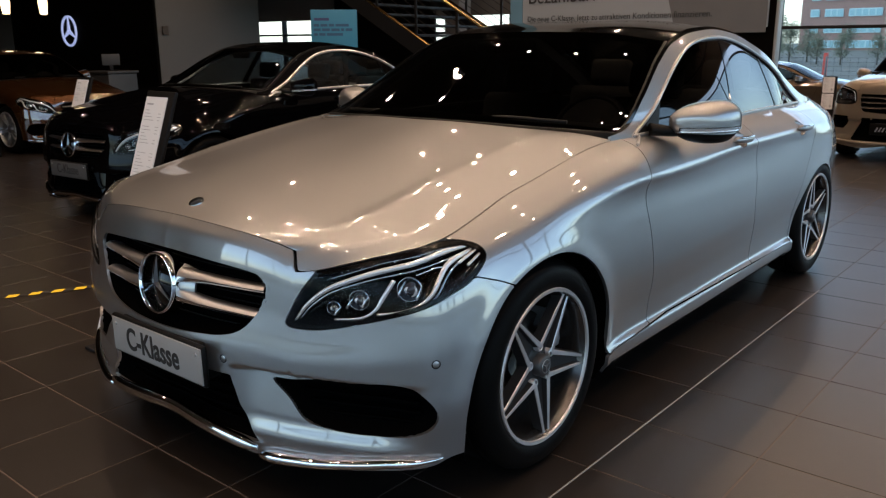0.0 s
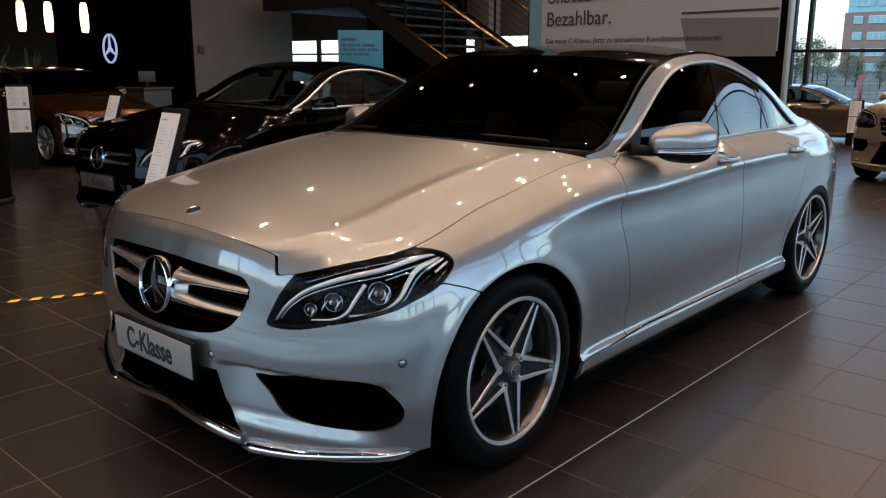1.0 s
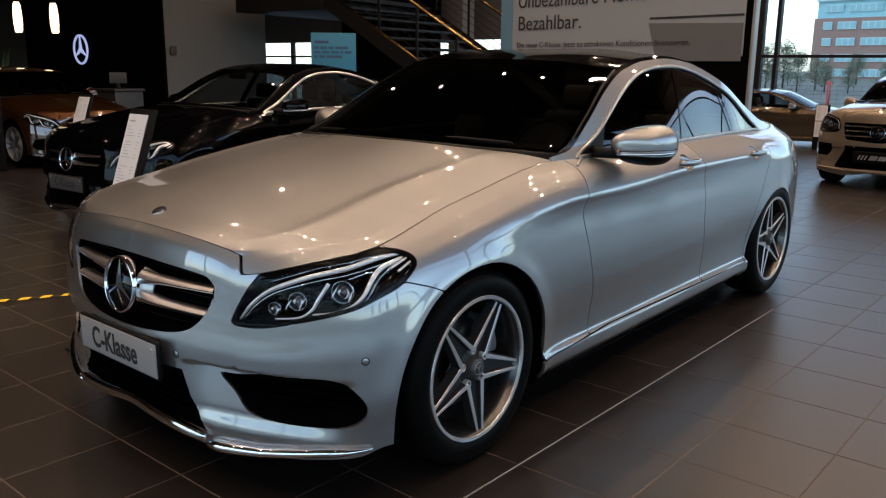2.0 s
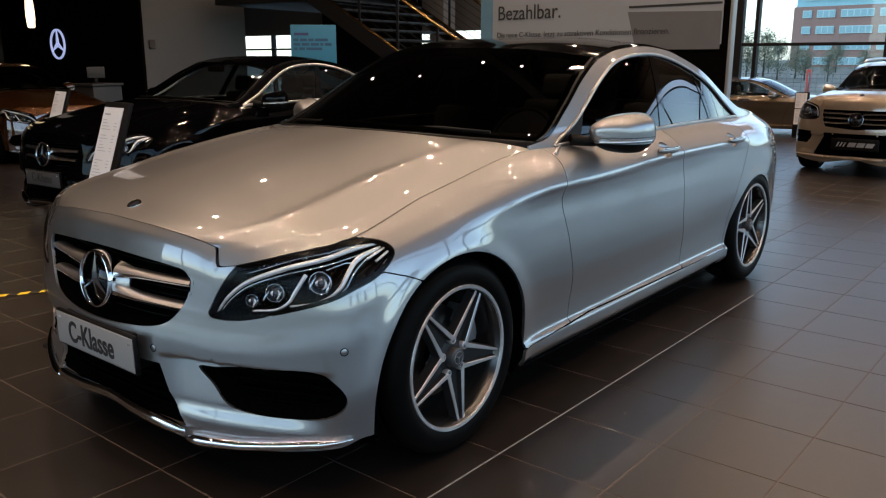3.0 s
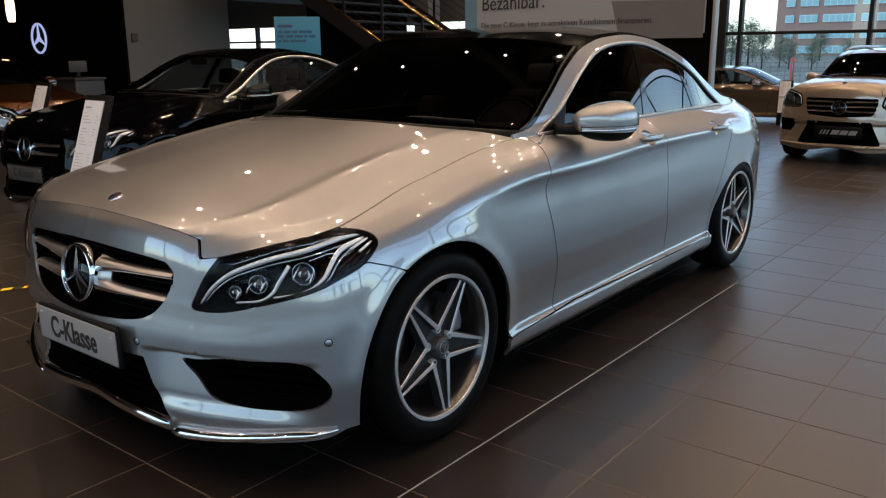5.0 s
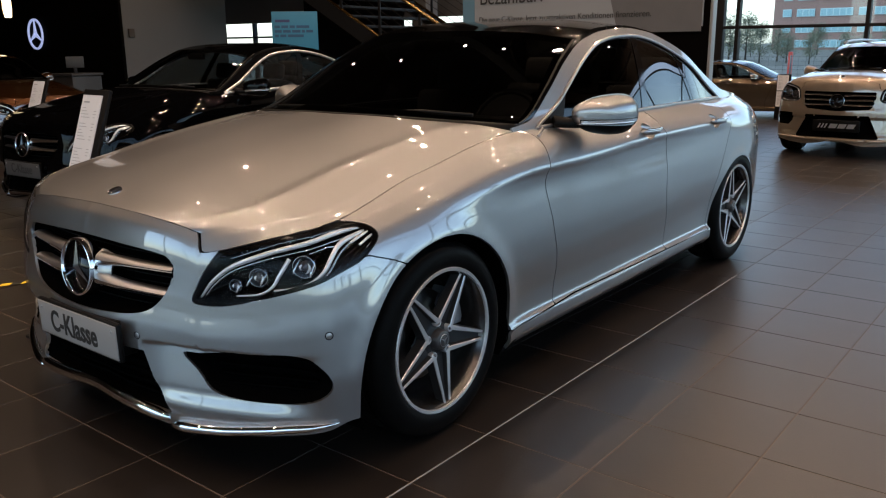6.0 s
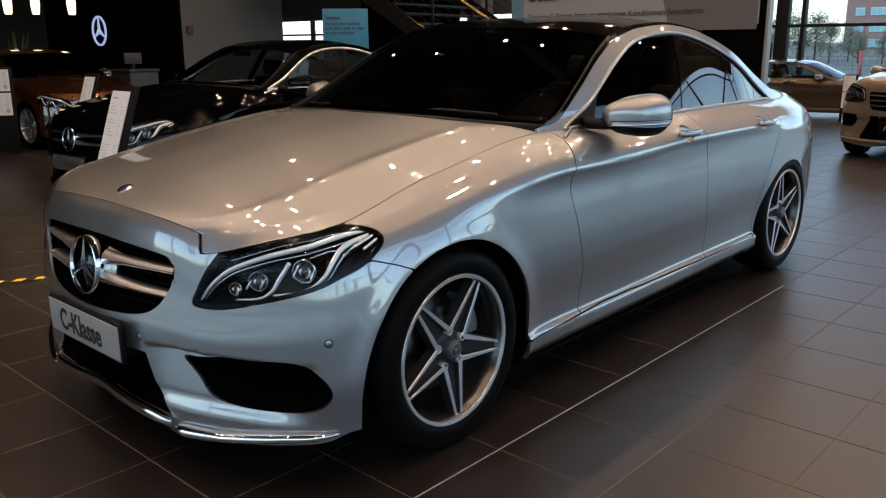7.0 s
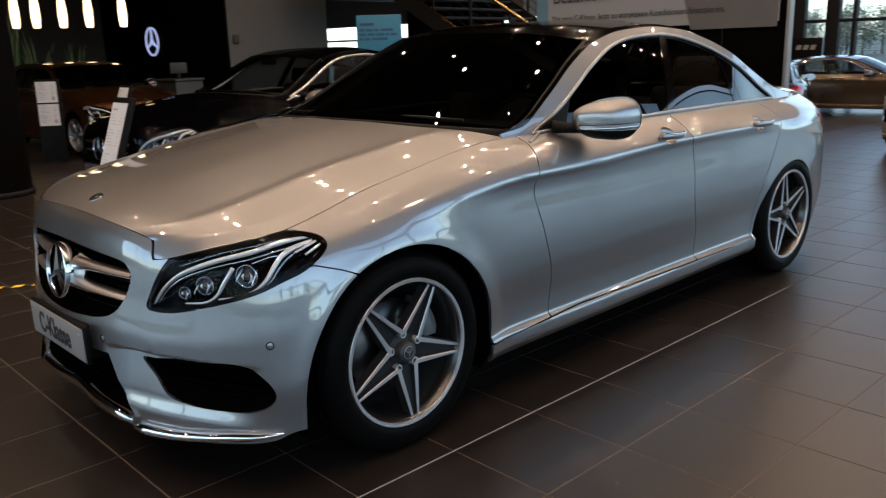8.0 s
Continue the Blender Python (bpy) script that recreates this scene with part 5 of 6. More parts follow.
# north wall with a band of windows
north = thing("wall_north", "dim brown back wall with a strip of small windows", "wall", None, kind="structure")
for a, b, c, d in ((X0, X1, 0, 1.05), (X0, X1, 2.25, TOP)):
    part("wall_strip", box(b - a, 0.2, d - c, ((a + b) / 2, Y1 + 0.1, (c + d) / 2), 0), BACK_WALL, north, smooth=False)
wx = X0
while wx < X1 - 0.1:
    part("pier", box(0.25, 0.2, 1.2, (wx + 0.125, Y1 + 0.1, 1.65), 0), BACK_WALL, north, smooth=False)
    if wx < 8.5:
        part("wall_strip", box(1.23, 0.2, 1.2, (wx + 0.865, Y1 + 0.1, 1.65), 0), BACK_WALL, north, smooth=False)
        wx += 1.48
        continue
    part("window_frame", join(box(1.22, 0.06, 0.06, (wx + 0.865, Y1, 1.09), 0), box(1.22, 0.06, 0.06, (wx + 0.865, Y1, 2.21), 0), box(1.22, 0.06, 0.08, (wx + 0.865, Y1, 1.72), 0), box(0.07, 0.06, 1.2, (wx + 0.865, Y1, 1.65), 0)), STEEL, north, smooth=False)
    wx += 1.48

# roof trusses under the ceiling, spanning towards the south facade
for tx in (-5.5, -1.5, 2.5, 6.5, 10.5, 14.5):
    tr = thing("roof_truss", "dark steel lattice roof truss below the ceiling", "truss", None, "roof trusses", "structure")
    y0, y1, za, zb = Y0 + 0.2, -2.6, 5.2, 5.95
    part("top_chord", box(0.09, y1 - y0, 0.09, (tx, (y0 + y1) / 2, zb), 0.006), STEEL, tr)
    part("bottom_chord", box(0.09, y1 - y0, 0.09, (tx, (y0 + y1) / 2, za), 0.006), STEEL, tr)
    ny = 8
    for k in range(ny):
        a, b = y0 + (y1 - y0) * k / ny, y0 + (y1 - y0) * (k + 1) / ny
        part("brace", tube([(tx, a, za if k % 2 else zb), (tx, b, zb if k % 2 else za)], 0.03, 6), STEEL, tr)

# spotlights in the ceiling
first_spot = None
rng = random.Random(4)
for i in range(13):
    for j in range(11):
        if j > 6 and ((i + j) % 3 or j > 8):
            continue
        at = pose(-6.0 + 1.62 * i + (0.4 if j % 2 else 0) + 0.12 * rng.random(), -4.6 + 1.6 * j + 0.12 * rng.random(), TOP)
        if first_spot is None:
            first_spot = thing("ceiling_spot", "small round recessed warm spotlight", "spotlight", at, "ceiling spotlights")
            part("trim_ring", lathe([(0.036, -0.03), (0.055, -0.035), (0.065, -0.01), (0.065, 0.0)], 16, "z"), LAMP_TRIM, first_spot)
            part("lamp_face", lathe([(0.0, -0.028), (0.036, -0.028)], 16, "z"), LAMP_WARM, first_spot)
        else:
            copy_thing(first_spot, at)

# back core: a block with one dark veneered face and one white face
setting("wall_core", box(2.4, 6.0, TOP, (8.03, 15.24, TOP / 2), 0), WALL, "white plastered wall block", "wall")
setting("wall_dark", box(0.06, 6.05, TOP, (6.79, 15.24, TOP / 2), 0), DARK_WOOD, "very dark veneered wall carrying a lit round sign", "wall")
logo = thing("wall_sign", "round sign of blue-white light on the dark wall", "sign", pose(6.755, 15.5, 1.58, 0, 0, 90))
part("ring", lathe([(0.28, 0.0), (0.28, 0.03), (0.32, 0.03), (0.32, 0.0)], 40), LOGO_LIGHT, logo)
for a in (0, 120, 240):
    part("bar", prism([(0, 0.285), (-0.045, 0.02), (0.045, 0.02)], 0.03), LOGO_LIGHT, logo, smooth=False, place=pose(0, 0.015, 0, 0, a, 0))
switch = thing("wall_box", "small brown control box on the white wall", "box", pose(6.98, 12.20, 1.55))
part("case", box(0.12, 0.04, 0.16, (0, 0, 0), 0.008), BACK_WALL, switch)
# column at the left
col = thing("column", "thick round anthracite column", "column", pose(0.62, 5.96, 0), kind="structure")
part("shaft", lathe([(0.34, 0.0), (0.34, TOP)], 40, "z"), COLUMN, col)
part("foot_ring", lathe([(0.345, 0.0), (0.36, 0.005), (0.36, 0.05), (0.345, 0.055)], 40, "z"), STEEL, col)
colw = thing("column", "slim white square column", "column", pose(13.0, 9.9, 0), kind="structure")
part("shaft", box(0.42, 0.42, TOP, (0, 0, TOP / 2), 0.01), WALL, colw)
setting("wall_back", box(0.2, 14.0, TOP - 1.95, (14.5, 15.6, (TOP + 1.95) / 2), 0), WALL, "grey-white wall above the back windows", "wall")

setting("wall_stair", box(0.1, 3.6, TOP, (14.2, 13.4, TOP / 2), 0), DARK_WOOD, "very dark panel wall behind the stairs", "wall")
# stair with brass handrails
stair = thing("staircase", "open dark steel staircase with brass handrails and cables", "staircase", pose(11.97, 6.2, 0, 0, 0, 98), kind="structure")
RISE, GO, WIDE, STEPS = 0.178, 0.27, 3.0, 14
for k in range(STEPS):
    part("tread", box(0.30, WIDE, 0.045, (GO * k, WIDE / 2, RISE * (k + 1)), 0.006), STEEL, stair)
run, up = GO * STEPS, RISE * STEPS
part("landing", box(2.2, WIDE + 0.5, 0.30, (run + 1.0, WIDE / 2 - 0.1, up - 0.05), 0.01), STEEL, stair)
for y, m in ((-0.04, BRASS), (WIDE + 0.04, BRASS)):
    part("stringer", prism([(-0.25, -0.02), (run, up - 0.10), (run, up + 0.20), (-0.25, 0.26)], 0.05), STEEL, stair, place=pose(0, y, 0), smooth=False)
    part("stringer_cap", tube([(-0.25, y, 0.28), (run, y, up + 0.22)], 0.025, 8), m, stair)
    part("handrail", tube([(-0.25, y, 1.18), (run, y, up + 1.12)], 0.03, 10), m, stair, "polished brass handrail")
    for k in range(0, STEPS + 1, 3):
        part("post", box(0.05, 0.02, 0.95, (GO * k, y, RISE * k + 0.77), 0.003), STEEL, stair)
    for c in range(1, 6):
        part("cable", tube([(-0.25, y, 0.28 + 0.15 * c), (run, y, up + 0.22 + 0.15 * c)], 0.006, 6), STEEL, stair)
setting("gallery", box(6.0, 7.0, 0.35, (8.2, 15.0, 4.05), 0), STEEL, "dark gallery slab at the head of the stairs", "gallery")

# partition with the large banner
part_a, part_b = Vector((5.16, 2.90, 0)), Vector((4.71, 0.08, 0))
span = (part_b - part_a).length
turn = math.degrees(math.atan2(part_b.y - part_a.y, part_b.x - part_a.x))
panel = thing("partition", "tall black partition with a bright metal edge", "partition", Matrix.Translation(part_a) @ pose(0, 0, 0, 0, 0, turn), kind="structure")
part("panel", box(span, 0.04, 3.4, (span / 2, 0.03, 1.7), 0.004), DARK_WOOD, panel)
part("edge_profile", box(0.03, 0.055, 3.4, (span + 0.0155, 0.03, 1.7), 0.006), LAMP_TRIM, panel)
for k in range(1, 5):
    part("joint", box(0.012, 0.012, 3.4, (span * k / 5, 0.006, 1.7), 0.002), STEEL, panel)
banner = thing("banner", "grey advertising banner with black German words", "banner", Matrix.Translation(part_a) @ pose(0, 0, 0, 0, 0, turn))
part("cloth", box(span - 0.06, 0.006, 1.75, (span / 2 - 0.02, -0.012, 2.275), 0), BANNER, banner, smooth=False)
part("blue_field", box(0.17, 0.003, 1.75, (0.10, -0.018, 2.275), 0), BANNER_BLUE, banner, smooth=False)
part("dark_field", prism([(1.98, 1.36), (span - 0.06, 1.36), (span - 0.06, 1.66), (1.88, 1.685)], 0.003), BANNER_DARK, banner, smooth=False, place=pose(0, -0.0175, 0))
part("dark_line", box(span - 1.95, 0.003, 0.018, ((span + 1.83) / 2, -0.018, 1.725), 0), INK, banner, smooth=False)
face = lambda x, z: pose(x, -0.0215, z, 90, 0, 0)
lettering("headline", "Unbezahlbare Momente.", 0.20, INK, banner, face(0.26, 1.885), 0.001, width=1.86)
lettering("headline", "Bezahlbar.", 0.20, INK, banner, face(0.26, 1.665), 0.001, width=0.83)
sizes = []
for end in range(1, 9):
    probe = lettering("line", "Die neue C-Klasse. Jetzt zu attraktiven Konditionen finanzieren.".rsplit(" ", 8 - end)[0], 0.075, INK, banner, face(0, 0), 0.001)
    sizes.append(max(v.co.x for v in probe.data.vertices))
    bpy.data.objects.remove(probe)
fit_line = 2.07 / sizes[-1]
for k, word in enumerate("Die neue C-Klasse. Jetzt zu attraktiven Konditionen finanzieren.".split()):
    start = sizes[k - 1] + 0.021 if k else 0.0
    lettering("word", word, 0.075, INK, banner, face(0.255 + fit_line * start, 1.492), 0.001, fit_line)


# ---- things ----
# the white plate again, with the back area's shade in its colour
SHADED_PLATE = material("shaded_plate", (0.055, 0.055, 0.055), 0.5)


def squeeze(sx, sy, sz, lift=0.0):
    def f(P):
        P = np.asarray(P, float)
        k = sz * (1 + lift * np.clip((0.62 - P[..., 0]) / 1.2, 0, 1) * np.clip(P[..., 2] / 0.45, 0, 1))
        return np.stack([P[..., 0] * sx, P[..., 1] * sy, P[..., 2] * k], -1)
    return f


hero = make_car("sedan_car", "silver metallic sports sedan with five-spoke wheels on dark tiles", pose(0, 0, 0), SILVER, 1.0, "star", "sedan", roof_mat=GLOSS_BLACK, glass_trim=SATIN, plate=PLATE_WHITE)
for ob in hero.children:
    if ob.name.split(".")[0] == "number_board":
        lettering("plate_text", "C-Klasse", 0.100, INK, ob, Matrix.Translation((-0.0125, 0.160, -0.034)) @ pose(0, 0, 0, 90, 0, -90), 0.0006, 0.80, bold=0.0022)
black = make_car("sedan_car", "glossy black sedan with chrome window surround", pose(1.61, 3.97, 0, 0, 0, 4), BLACK_PAINT, 0.6, "twin", "sedan", squeeze(0.94, 0.90, 0.94), glass_trim=BRIGHT_TRIM, plate=SHADED_PLATE, wr=0.31, glass=CLEAR_GLASS, interior=BLACK_CLOTH)
for ob in black.children:
    if ob.name.split(".")[0] == "number_board":
        lettering("plate_text", "C-Klasse", 0.100, INK, ob, Matrix.Translation((-0.0125, 0.150, -0.028)) @ pose(0, 0, 0, 90, 0, -90), 0.0006, 0.80)
make_car("sedan_car", "bronze brown estate car in the dim back area", pose(3.08, 8.42, 0, 0, 0, 93), BROWN_PAINT, 0.5, "twin", "estate", squeeze(0.86, 0.86, 0.88), wr=0.29)
make_car("sedan_car", "tan brown sedan beside the tall windows", pose(13.15, 1.55, 0, 0, 0, 104), TAN_PAINT, 0.45, "twin", "sedan", squeeze(0.78, 0.76, 0.69), wr=0.25, glass=CLEAR_GLASS)
suv = make_car("suv_car", "pearl beige off-road car with a broad grille", pose(8.45, -0.24, 0, 0, 0, -2), PEARL_PAINT, 0.75, "twin", "estate", squeeze(0.80, 0.78, 0.90, 0.20), wr=0.28, front="suv")
for hand in (1, -1):
    part("roof_rail", tube([(0.98 + 0.14 * k, hand * (0.40 + 0.02 * math.sin(k / 12 * math.pi)), 1.235 + 0.045 * math.sin(k / 12 * math.pi) ** 0.4) for k in range(13)], 0.016, 8), SATIN, suv, "satin silver roof rail")
    for k in range(3):
        part("bonnet_vent", box(0.05, 0.11, 0.012, (0.16, hand * (0.17 + 0.13 * k), 0.966 - 0.012 * k), 0.004), GLOSS_BLACK, suv)
make_car("hatchback_car", "dark grey estate car with red tail lamps by the windows", pose(11.44, 3.36, 0, 0, 0, 204), GREY_PAINT, 0.45, "twin", "estate", squeeze(0.42, 0.66, 0.67), wr=0.22)


for ob in suv.children:
    if ob.name.split(".")[0] == "number_board":
        for k in range(6):
            x0, wide = (-0.19 + 0.034 * k, 0.016) if k < 3 else (-0.076 + 0.092 * (k - 3), 0.078)
            part("letter_shape", prism([(x0, -0.024), (x0 + wide, -0.024), (x0 + wide + 0.022, 0.024), (x0 + 0.022, 0.024)], 0.004), BRIGHT_TRIM, ob, smooth=False, place=pose(-0.0112, 0, 0, 0, 0, -90))


def info_stand(at, turn, lean, label, h=1.0, w=0.22, sheets=((0.50, 0.475), (0.03, 0.45))):
    """A slim slanted stand with two printed sheets on a dark backing."""
    st = thing("info_stand", label, "stand", pose(*at, 0, 0, turn), "car information stands")
    part("foot", box(0.16, 0.12, 0.015, (0, 0, 0.0075), 0.004), STEEL, st)
    back = part("backing", box(w + 0.05, 0.02, h, (0.014, 0, h / 2), 0.004), PLASTIC, st, place=pose(0, 0, 0.012, -lean, 0, 0))
    for z0, hh in [(h * a, h * b) for a, b in sheets]:
        sh = part("sheet", box(w, 0.004, hh, (0, -0.0125, z0 + hh / 2), 0), PAPER, back, "white printed price sheet", smooth=False)
        part("print", box(w * 0.30, 0.001, 0.007, (-w * 0.24, -0.0150, z0 + hh * 0.94), 0), GREY_INK, sh, smooth=False)
        for r in range(30):
            if r in (4, 11, 12, 21):
                continue
            ww = w * (0.16 + 0.34 * ((r * 37) % 7) / 7)
            zr = z0 + hh * (0.89 - 0.027 * r)
            part("print", box(ww, 0.001, 0.0024, (-w * 0.40 + ww / 2, -0.0150, zr), 0), GREY_INK, sh, smooth=False)
            if r % 4:
                part("print", box(w * (0.10 + 0.03 * (r % 3)), 0.001, 0.0024, (w * 0.29, -0.0150, zr), 0), GREY_INK, sh, smooth=False)
        part("print", box(w * 0.14, 0.001, w * 0.17, (w * 0.3, -0.0150, z0 + hh * 0.2), 0), GREY_INK, sh, smooth=False)
    return st


info_stand((-0.36, 1.125, 0), -90, 19, "dark slanted stand with white price sheets beside the sedan", 1.14, 0.162, ((0.50, 0.475), (0.03, 0.445)))
info_stand((1.30, 5.0, 0), -90, 19, "dark slanted stand with white price sheets beside the black sedan", 1.06, 0.2)
info_stand((1.92, 8.1, 0), -30, 3, "grey stand with two white sheets beside the brown car", 1.02, 0.24, ((0.72, 0.25), (0.44, 0.26)))
info_stand((12.3, 1.66, 0), -76, 4, "dark stand with white sheets beside the tan car", 0.73, 0.17, ((0.64, 0.34), (0.28, 0.34)))
brd = thing("showroom_sign", "small black sign board with plain pale shapes", "sign", pose(14.90, 4.27, 0, 0, 0, -90))
part("panel", box(0.66, 0.04, 0.38, (0, 0, 1.055), 0.006), PLASTIC, brd)
part("foot", box(0.08, 0.03, 0.87, (0, 0.0, 0.435), 0.006), PLASTIC, brd)
for k in range(3):
    part("letter_shape", prism([(-0.17 + 0.14 * k, 1.02), (-0.08 + 0.14 * k, 1.02), (-0.05 + 0.14 * k, 1.11), (-0.14 + 0.14 * k, 1.11)], 0.004), POT, brd, smooth=False, place=pose(0, -0.028, 0))

# blue notice board
board = thing("notice_board", "light blue notice board with dark unreadable lines", "sign", pose(5.62, 6.05, 0, 0, 0, -42))
part("stand", box(0.06, 0.06, 1.3, (0, 0.02, 0.65), 0.005), STEEL, board)
part("foot", box(0.4, 0.3, 0.02, (0, 0.02, 0.01), 0.004), STEEL, board)
part("panel", box(0.60, 0.06, 0.80, (0, 0, 1.32), 0.006), SIGN_BLUE, board)
part("print", box(0.19, 0.002, 0.035, (-0.16, -0.0315, 1.60), 0), material("sign_navy", (0.02, 0.03, 0.10), 0.5), board, smooth=False)
SIGN_TEXT = material("sign_text_blue", (0.012, 0.055, 0.12), 0.5)
for k, words in enumerate(((0.07, 0.09, 0.07, 0.17), (0.09, 0.10, 0.11, 0.04, 0.09), (0.05, 0.08, 0.21))):
    wx = -0.265
    for ww in words:
        part("print", box(ww, 0.002, 0.034, (wx + ww / 2, -0.0315, 1.525 - 0.058 * k), 0), SIGN_TEXT, board, smooth=False)
        wx += ww + 0.018

# pendant lamps
for px, py in ((5.08, 13.0), (4.54, 13.25), (4.12, 13.4), (3.68, 13.5), (3.36, 13.6)):
    pd = thing("pendant_lamp", "slim glowing opal glass pendant lamp", "lamp", pose(px, py, 2.08), "pendant lamps")
    part("shade", lathe([(0.045, 0.27), (0.062, 0.22), (0.075, 0.05), (0.075, -0.1), (0.062, -0.24), (0.05, -0.26), (0.0, -0.255)], 20, "z"), FROST, pd)
    part("cap", lathe([(0.0, 0.31), (0.03, 0.305), (0.045, 0.27)], 16, "z"), STEEL, pd)
    part("cord", tube([(0, 0, 0.30), (0, 0, TOP - 2.08)], 0.004, 6), STEEL, pd)

# reception counter with a screen
cn = thing("counter", "grey reception counter in the dim back area", "counter", pose(4.72, 10.2, 0, 0, 0, 12))
part("body", box(0.55, 0.5, 0.86, (0, 0, 0.43), 0.01), COUNTER, cn)
part("top", box(0.60, 0.55, 0.04, (0, 0, 0.88), 0.008), COUNTER, cn)
scr = thing("screen", "small pale screen on the counter", "screen", pose(4.65, 10.05, 0.9, 0, 0, -20))
part("panel", box(0.26, 0.02, 0.17, (0, 0, 0.17), 0.005), COUNTER, scr)
part("neck", box(0.05, 0.05, 0.1, (0, 0.02, 0.05), 0.005), STEEL, scr)
part("foot", box(0.18, 0.14, 0.01, (0, 0.02, 0.005), 0.003), STEEL, scr)

# tall potted plants
for px, py, h in ((3.4, 14.4, 2.3), (4.0, 14.7, 1.9), (2.8, 14.2, 2.1), (4.8, 15.2, 1.6)):
    pl = thing("potted_plant", "tall upright green plant in a grey pot", "plant", pose(px, py, 0), "potted plants")
    part("pot", lathe([(0.0, 0.0), (0.16, 0.0), (0.21, 0.38), (0.19, 0.38), (0.18, 0.33), (0.0, 0.33)], 24, "z"), POT, pl)
    for k in range(11):
        a, r = rng.random() * 6.28, 0.03 + 0.1 * rng.random()
        lean, hh = 0.10 + 0.22 * rng.random(), h * (0.6 + 0.4 * rng.random())
        pts = [(math.cos(a) * (r + lean * u ** 2), math.sin(a) * (r + lean * u ** 2), 0.32 + (hh - 0.32) * u) for u in np.linspace(0, 1, 8)]
        part("leaf", tube(pts, [0.02, 0.035, 0.042, 0.044, 0.04, 0.032, 0.02, 0.004], 5), LEAF, pl)

# striped floor tape
tape = thing("floor_tape", "yellow and black striped warning tape stuck to the floor", "tape", pose(0.20, 2.02, 0, 0, 0, 155))
for k in range(34):
    bm = bmesh.new()
    x = 0.055 * k
    q = [bm.verts.new(p) for p in ((x, -0.025, 0.0045), (x + 0.055, -0.025, 0.0045), (x + 0.075, 0.025, 0.0045), (x + 0.02, 0.025, 0.0045))]
    bm.faces.new(q)
    part("stripe", bm, YELLOW if k % 2 else TAPE_BLACK, tape, smooth=False)

# ---- outside ----
bld = thing("office_building", "red brick office building with teal top storey, far outside", "building", pose(150, 44.0, -0.2, 0, 0, -6))
part("wall", box(16, 46, 10.0, (8, -23, 5.0), 0), BRICK, bld, smooth=False)
part("top_storey", box(15.4, 45.4, 2.9, (8, -23, 11.4), 0), TEAL, bld, smooth=False)
part("roof", box(16, 46, 0.3, (8, -23, 12.95), 0), FAR_FRAME, bld, smooth=False)
for fl in range(5):
    wz = (1.0, 3.45, 6.1, 8.75, 11.6)[fl]
    wy = -1.6
    for k in range(12):
        wdt = (1.5, 3.0, 5.2)[(k + fl // 4) % 3]
        wdw = part("window", box(0.2, wdt, 1.25, (-0.02 if fl < 4 else 0.27, wy - wdt / 2, wz), 0), FAR_FRAME, bld, smooth=False)
        panes = max(1, round(wdt / 1.1))
        for j in range(panes):
            part("pane", box(0.06, wdt / panes - 0.16, 1.0, (-0.11 if fl < 4 else 0.18, wy - wdt / panes * (j + 0.5), wz), 0), FAR_PANE, wdw, smooth=False)
        wy -= wdt + 0.9
        if wy < -44:
            break
fence = thing("mesh_fence", "grey wire mesh fence outside the windows", "fence", pose(28, -14, -0.2, 0, 0, 90))
for k in range(16):
    part("fence_post", tube([(2.5 * k, 0, 0), (2.5 * k, 0, 1.0)], 0.03, 6), FENCE, fence)
wires = []
for z in np.linspace(0.08, 0.95, 7):
    wires.append(box(37.5, 0.012, 0.012, (18.75, 0, z), 0))
for x in np.arange(0, 37.5, 0.25):
    wires.append(box(0.01, 0.01, 0.9, (x, 0, 0.5), 0))
tagged(part("mesh_wire", join(*wires), FENCE, fence, smooth=False), kind="stuff")
rp = thing("marker_post", "red marker post outside by the fence", "post", pose(29, 6.3, -0.2))
part("post", box(0.16, 0.12, 1.1, (0, 0, 0.55), 0.01), RED_SIGN, rp)


def make_tree(at, h, seed):
    r = random.Random(seed)
    tr = thing("tree", "bare-branched spring tree with sparse young leaves", "tree", pose(*at), "trees beyond the fence")
    stems = [tube([(0, 0, 0), (0.05 * h * (r.random() - .5), 0, h * 0.4), (0.1 * h * (r.random() - .5), 0.05 * h * (r.random() - .5), h * 0.92)], [h * 0.022, h * 0.015, h * 0.003], 7)]
    leaf = bmesh.new()
    for k in range(26):
        a, z = r.random() * 6.28, h * (0.12 + 0.73 * r.random())
        ln = h * (0.16 + 0.16 * r.random()) * (1.15 - z / h)
        p0 = Vector((0, 0, z))
        p2 = p0 + Vector((math.cos(a) * ln, math.sin(a) * ln, ln * (0.5 + 0.5 * r.random())))
        stems.append(tube([p0, (p0 + p2) / 2 + Vector((0, 0, -0.05 * ln)), p2], [h * 0.006, h * 0.004, h * 0.001], 5))
        for q in range(60):
            c = p0 + (p2 - p0) * (0.35 + 0.75 * r.random()) + Vector((r.gauss(0, 1), r.gauss(0, 1), r.gauss(0, 1))) * h * 0.085
            u, w = Vector((r.gauss(0, 1), r.gauss(0, 1), r.gauss(0, 1))).normalized() * h * 0.018, Vector((r.gauss(0, 1), r.gauss(0, 1), r.gauss(0, 1))).normalized() * h * 0.018
            leaf.faces.new([leaf.verts.new(c + d) for d in (u, w, -u, -w)])
    part("trunk", join(*stems), BARK, tr)
    tagged(part("crown", leaf, FOLIAGE, tr, smooth=False), kind="stuff")


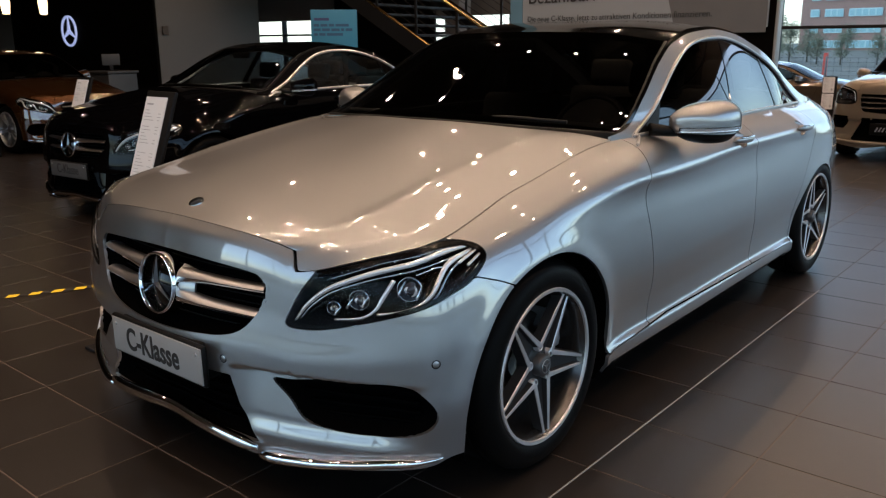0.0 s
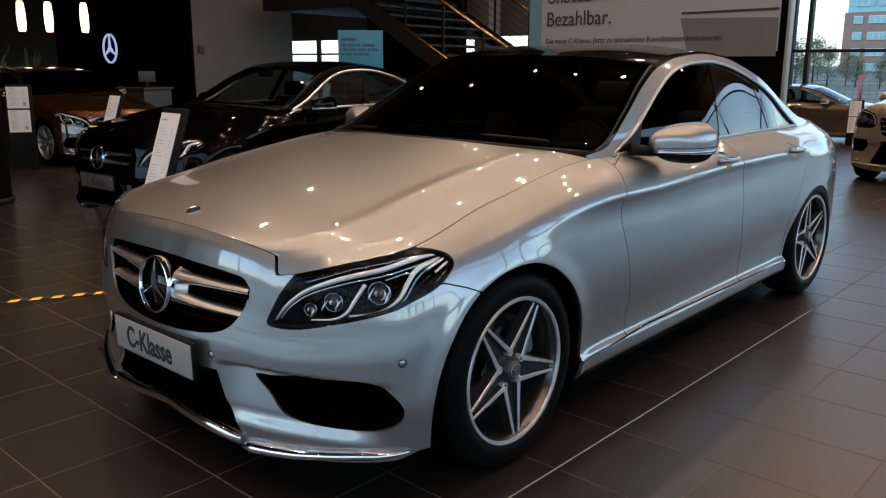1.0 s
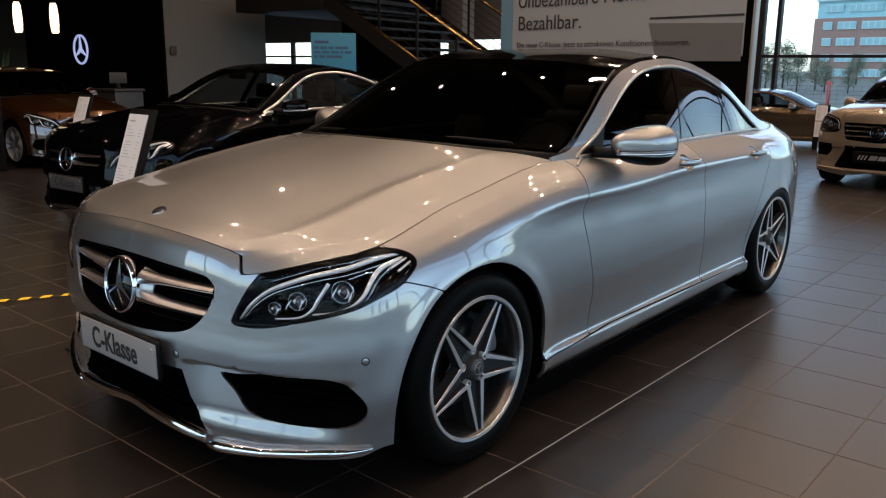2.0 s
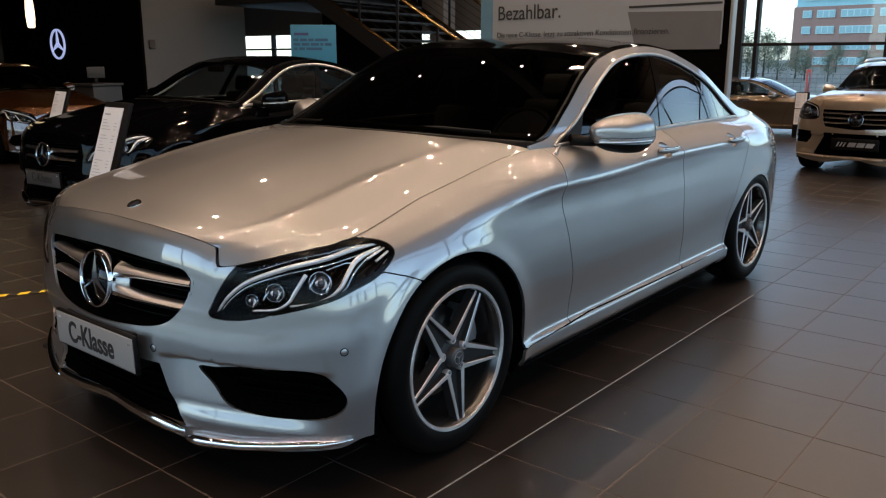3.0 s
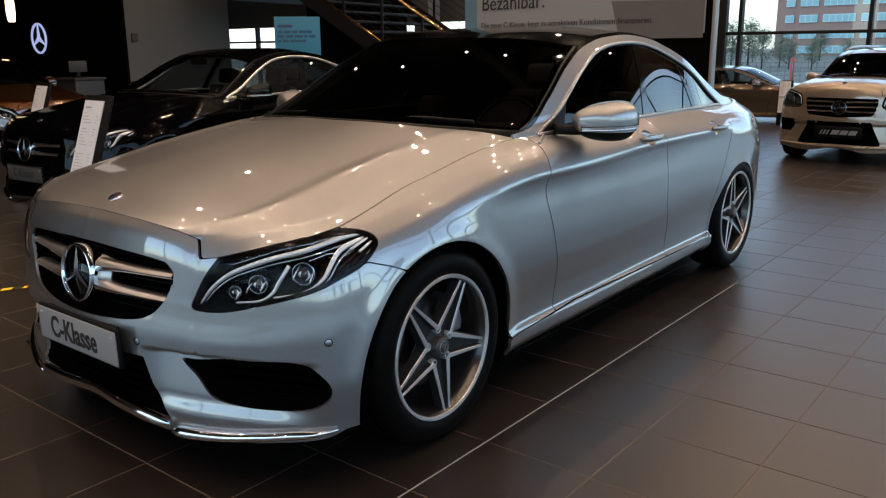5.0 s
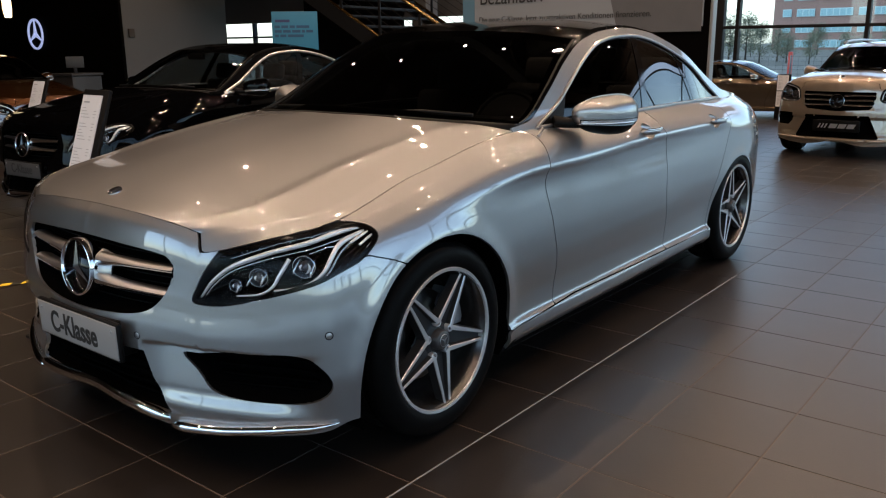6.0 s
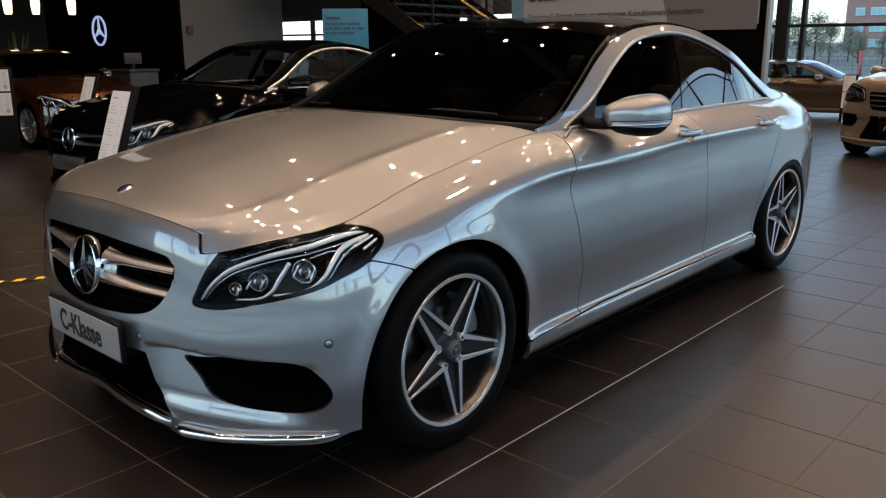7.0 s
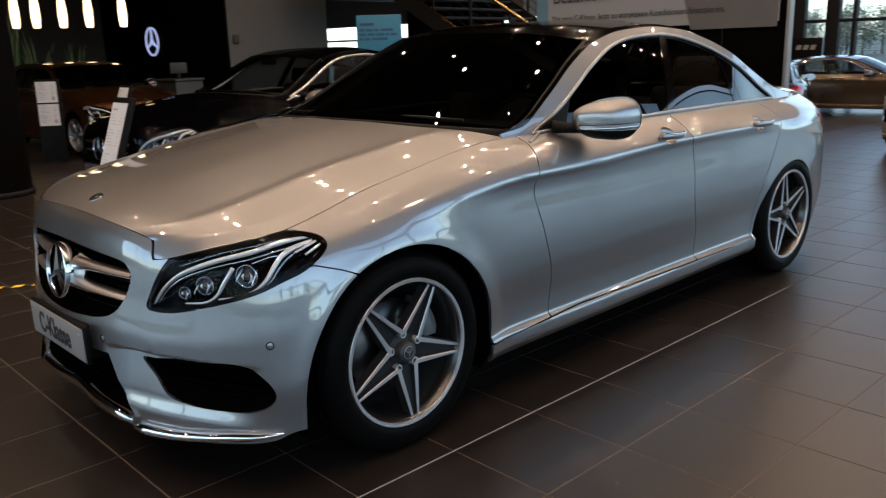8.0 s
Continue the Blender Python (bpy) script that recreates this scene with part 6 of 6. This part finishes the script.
for k, (tx, ty, th) in enumerate(((58, 18.8, 3.4), (62, 16.6, 2.6), (60, 20.6, 3.8), (64, 22.5, 3.2), (57, 14.5, 2.3), (66, 25.5, 3.6), (55, 12.5, 2.0), (61, 28.0, 3.8), (63, -6.0, 3.4), (60, 31.0, 3.6),
                                  (57, 16.3, 2.7), (60, 23.6, 3.0), (56, 10.6, 2.1), (-8, -38, 7.5), (3, -42, 8.0), (12, -40, 7.0))):
    make_tree((tx, ty, -0.2), th, 20 + k)
grove = random.Random(9)
for k in range(40):
    make_tree((62 + 44 * grove.random(), -14 + 60 * grove.random(), -0.2), 1.9 + 2.4 * grove.random() ** 2, 60 + k)

# ---- floor tiles, nearest ones singly ----
PITCH_X, PITCH_Y, TX, TY = 0.3935, 0.390, 0.0725, -1.017
half_x, half_y = PITCH_X / 2 - 0.0026, PITCH_Y / 2 - 0.0026


def tile_block(cx, cy):
    z, b = 0.0, 0.0012
    lo = [(cx - half_x, cy - half_y), (cx + half_x, cy - half_y), (cx + half_x, cy + half_y), (cx - half_x, cy + half_y)]
    hi = [(cx - half_x + b, cy - half_y + b), (cx + half_x - b, cy - half_y + b), (cx + half_x - b, cy + half_y - b), (cx - half_x + b, cy + half_y - b)]
    return [(x, y, -0.0025) for x, y in lo] + [(x, y, -0.0006) for x, y in lo] + [(x, y, z) for x, y in hi]


TILE_FACES = [(8, 9, 10, 11)] + [(4 + k, 4 + (k + 1) % 4, 8 + (k + 1) % 4, 8 + k) for k in range(4)] + [(k, (k + 1) % 4, 4 + (k + 1) % 4, 4 + k) for k in range(4)]
one = bpy.data.meshes.new("tile")
one.from_pydata(tile_block(0, 0), [], TILE_FACES)
one.materials.append(TILE)
near = {(i, j) for i in range(-3, 14) for j in range(-6, 3)} | {(i, j) for i in range(-2, 10) for j in range(3, 14)}
near = set(sorted(near)[:290])
vs, fs = [], []
for i in range(int((X0 - TX) / PITCH_X), int((X1 - TX) / PITCH_X)):
    for j in range(int((Y0 - TY) / PITCH_Y), int((Y1 - TY) / PITCH_Y)):
        cx, cy = TX + PITCH_X * (i + 0.5), TY + PITCH_Y * (j + 0.5)
        if (i, j) in near:
            t = new("tile", one)
            t.parent = floor
            t.location = (cx, cy, 0)
        else:
            k = len(vs)
            vs += tile_block(cx, cy)
            fs += [tuple(k + q for q in f) for f in TILE_FACES]
part("joint_strip", box(6.5, 0.004, 0.003, (-0.75, TY, 0.0002), 0), material("pale_joint", (0.30, 0.27, 0.24), 0.6, vary=0.2, scale=30), floor, smooth=False)
tagged(mesh_part("far_tiles", vs, fs, TILE, floor, smooth=False), kind="stuff")
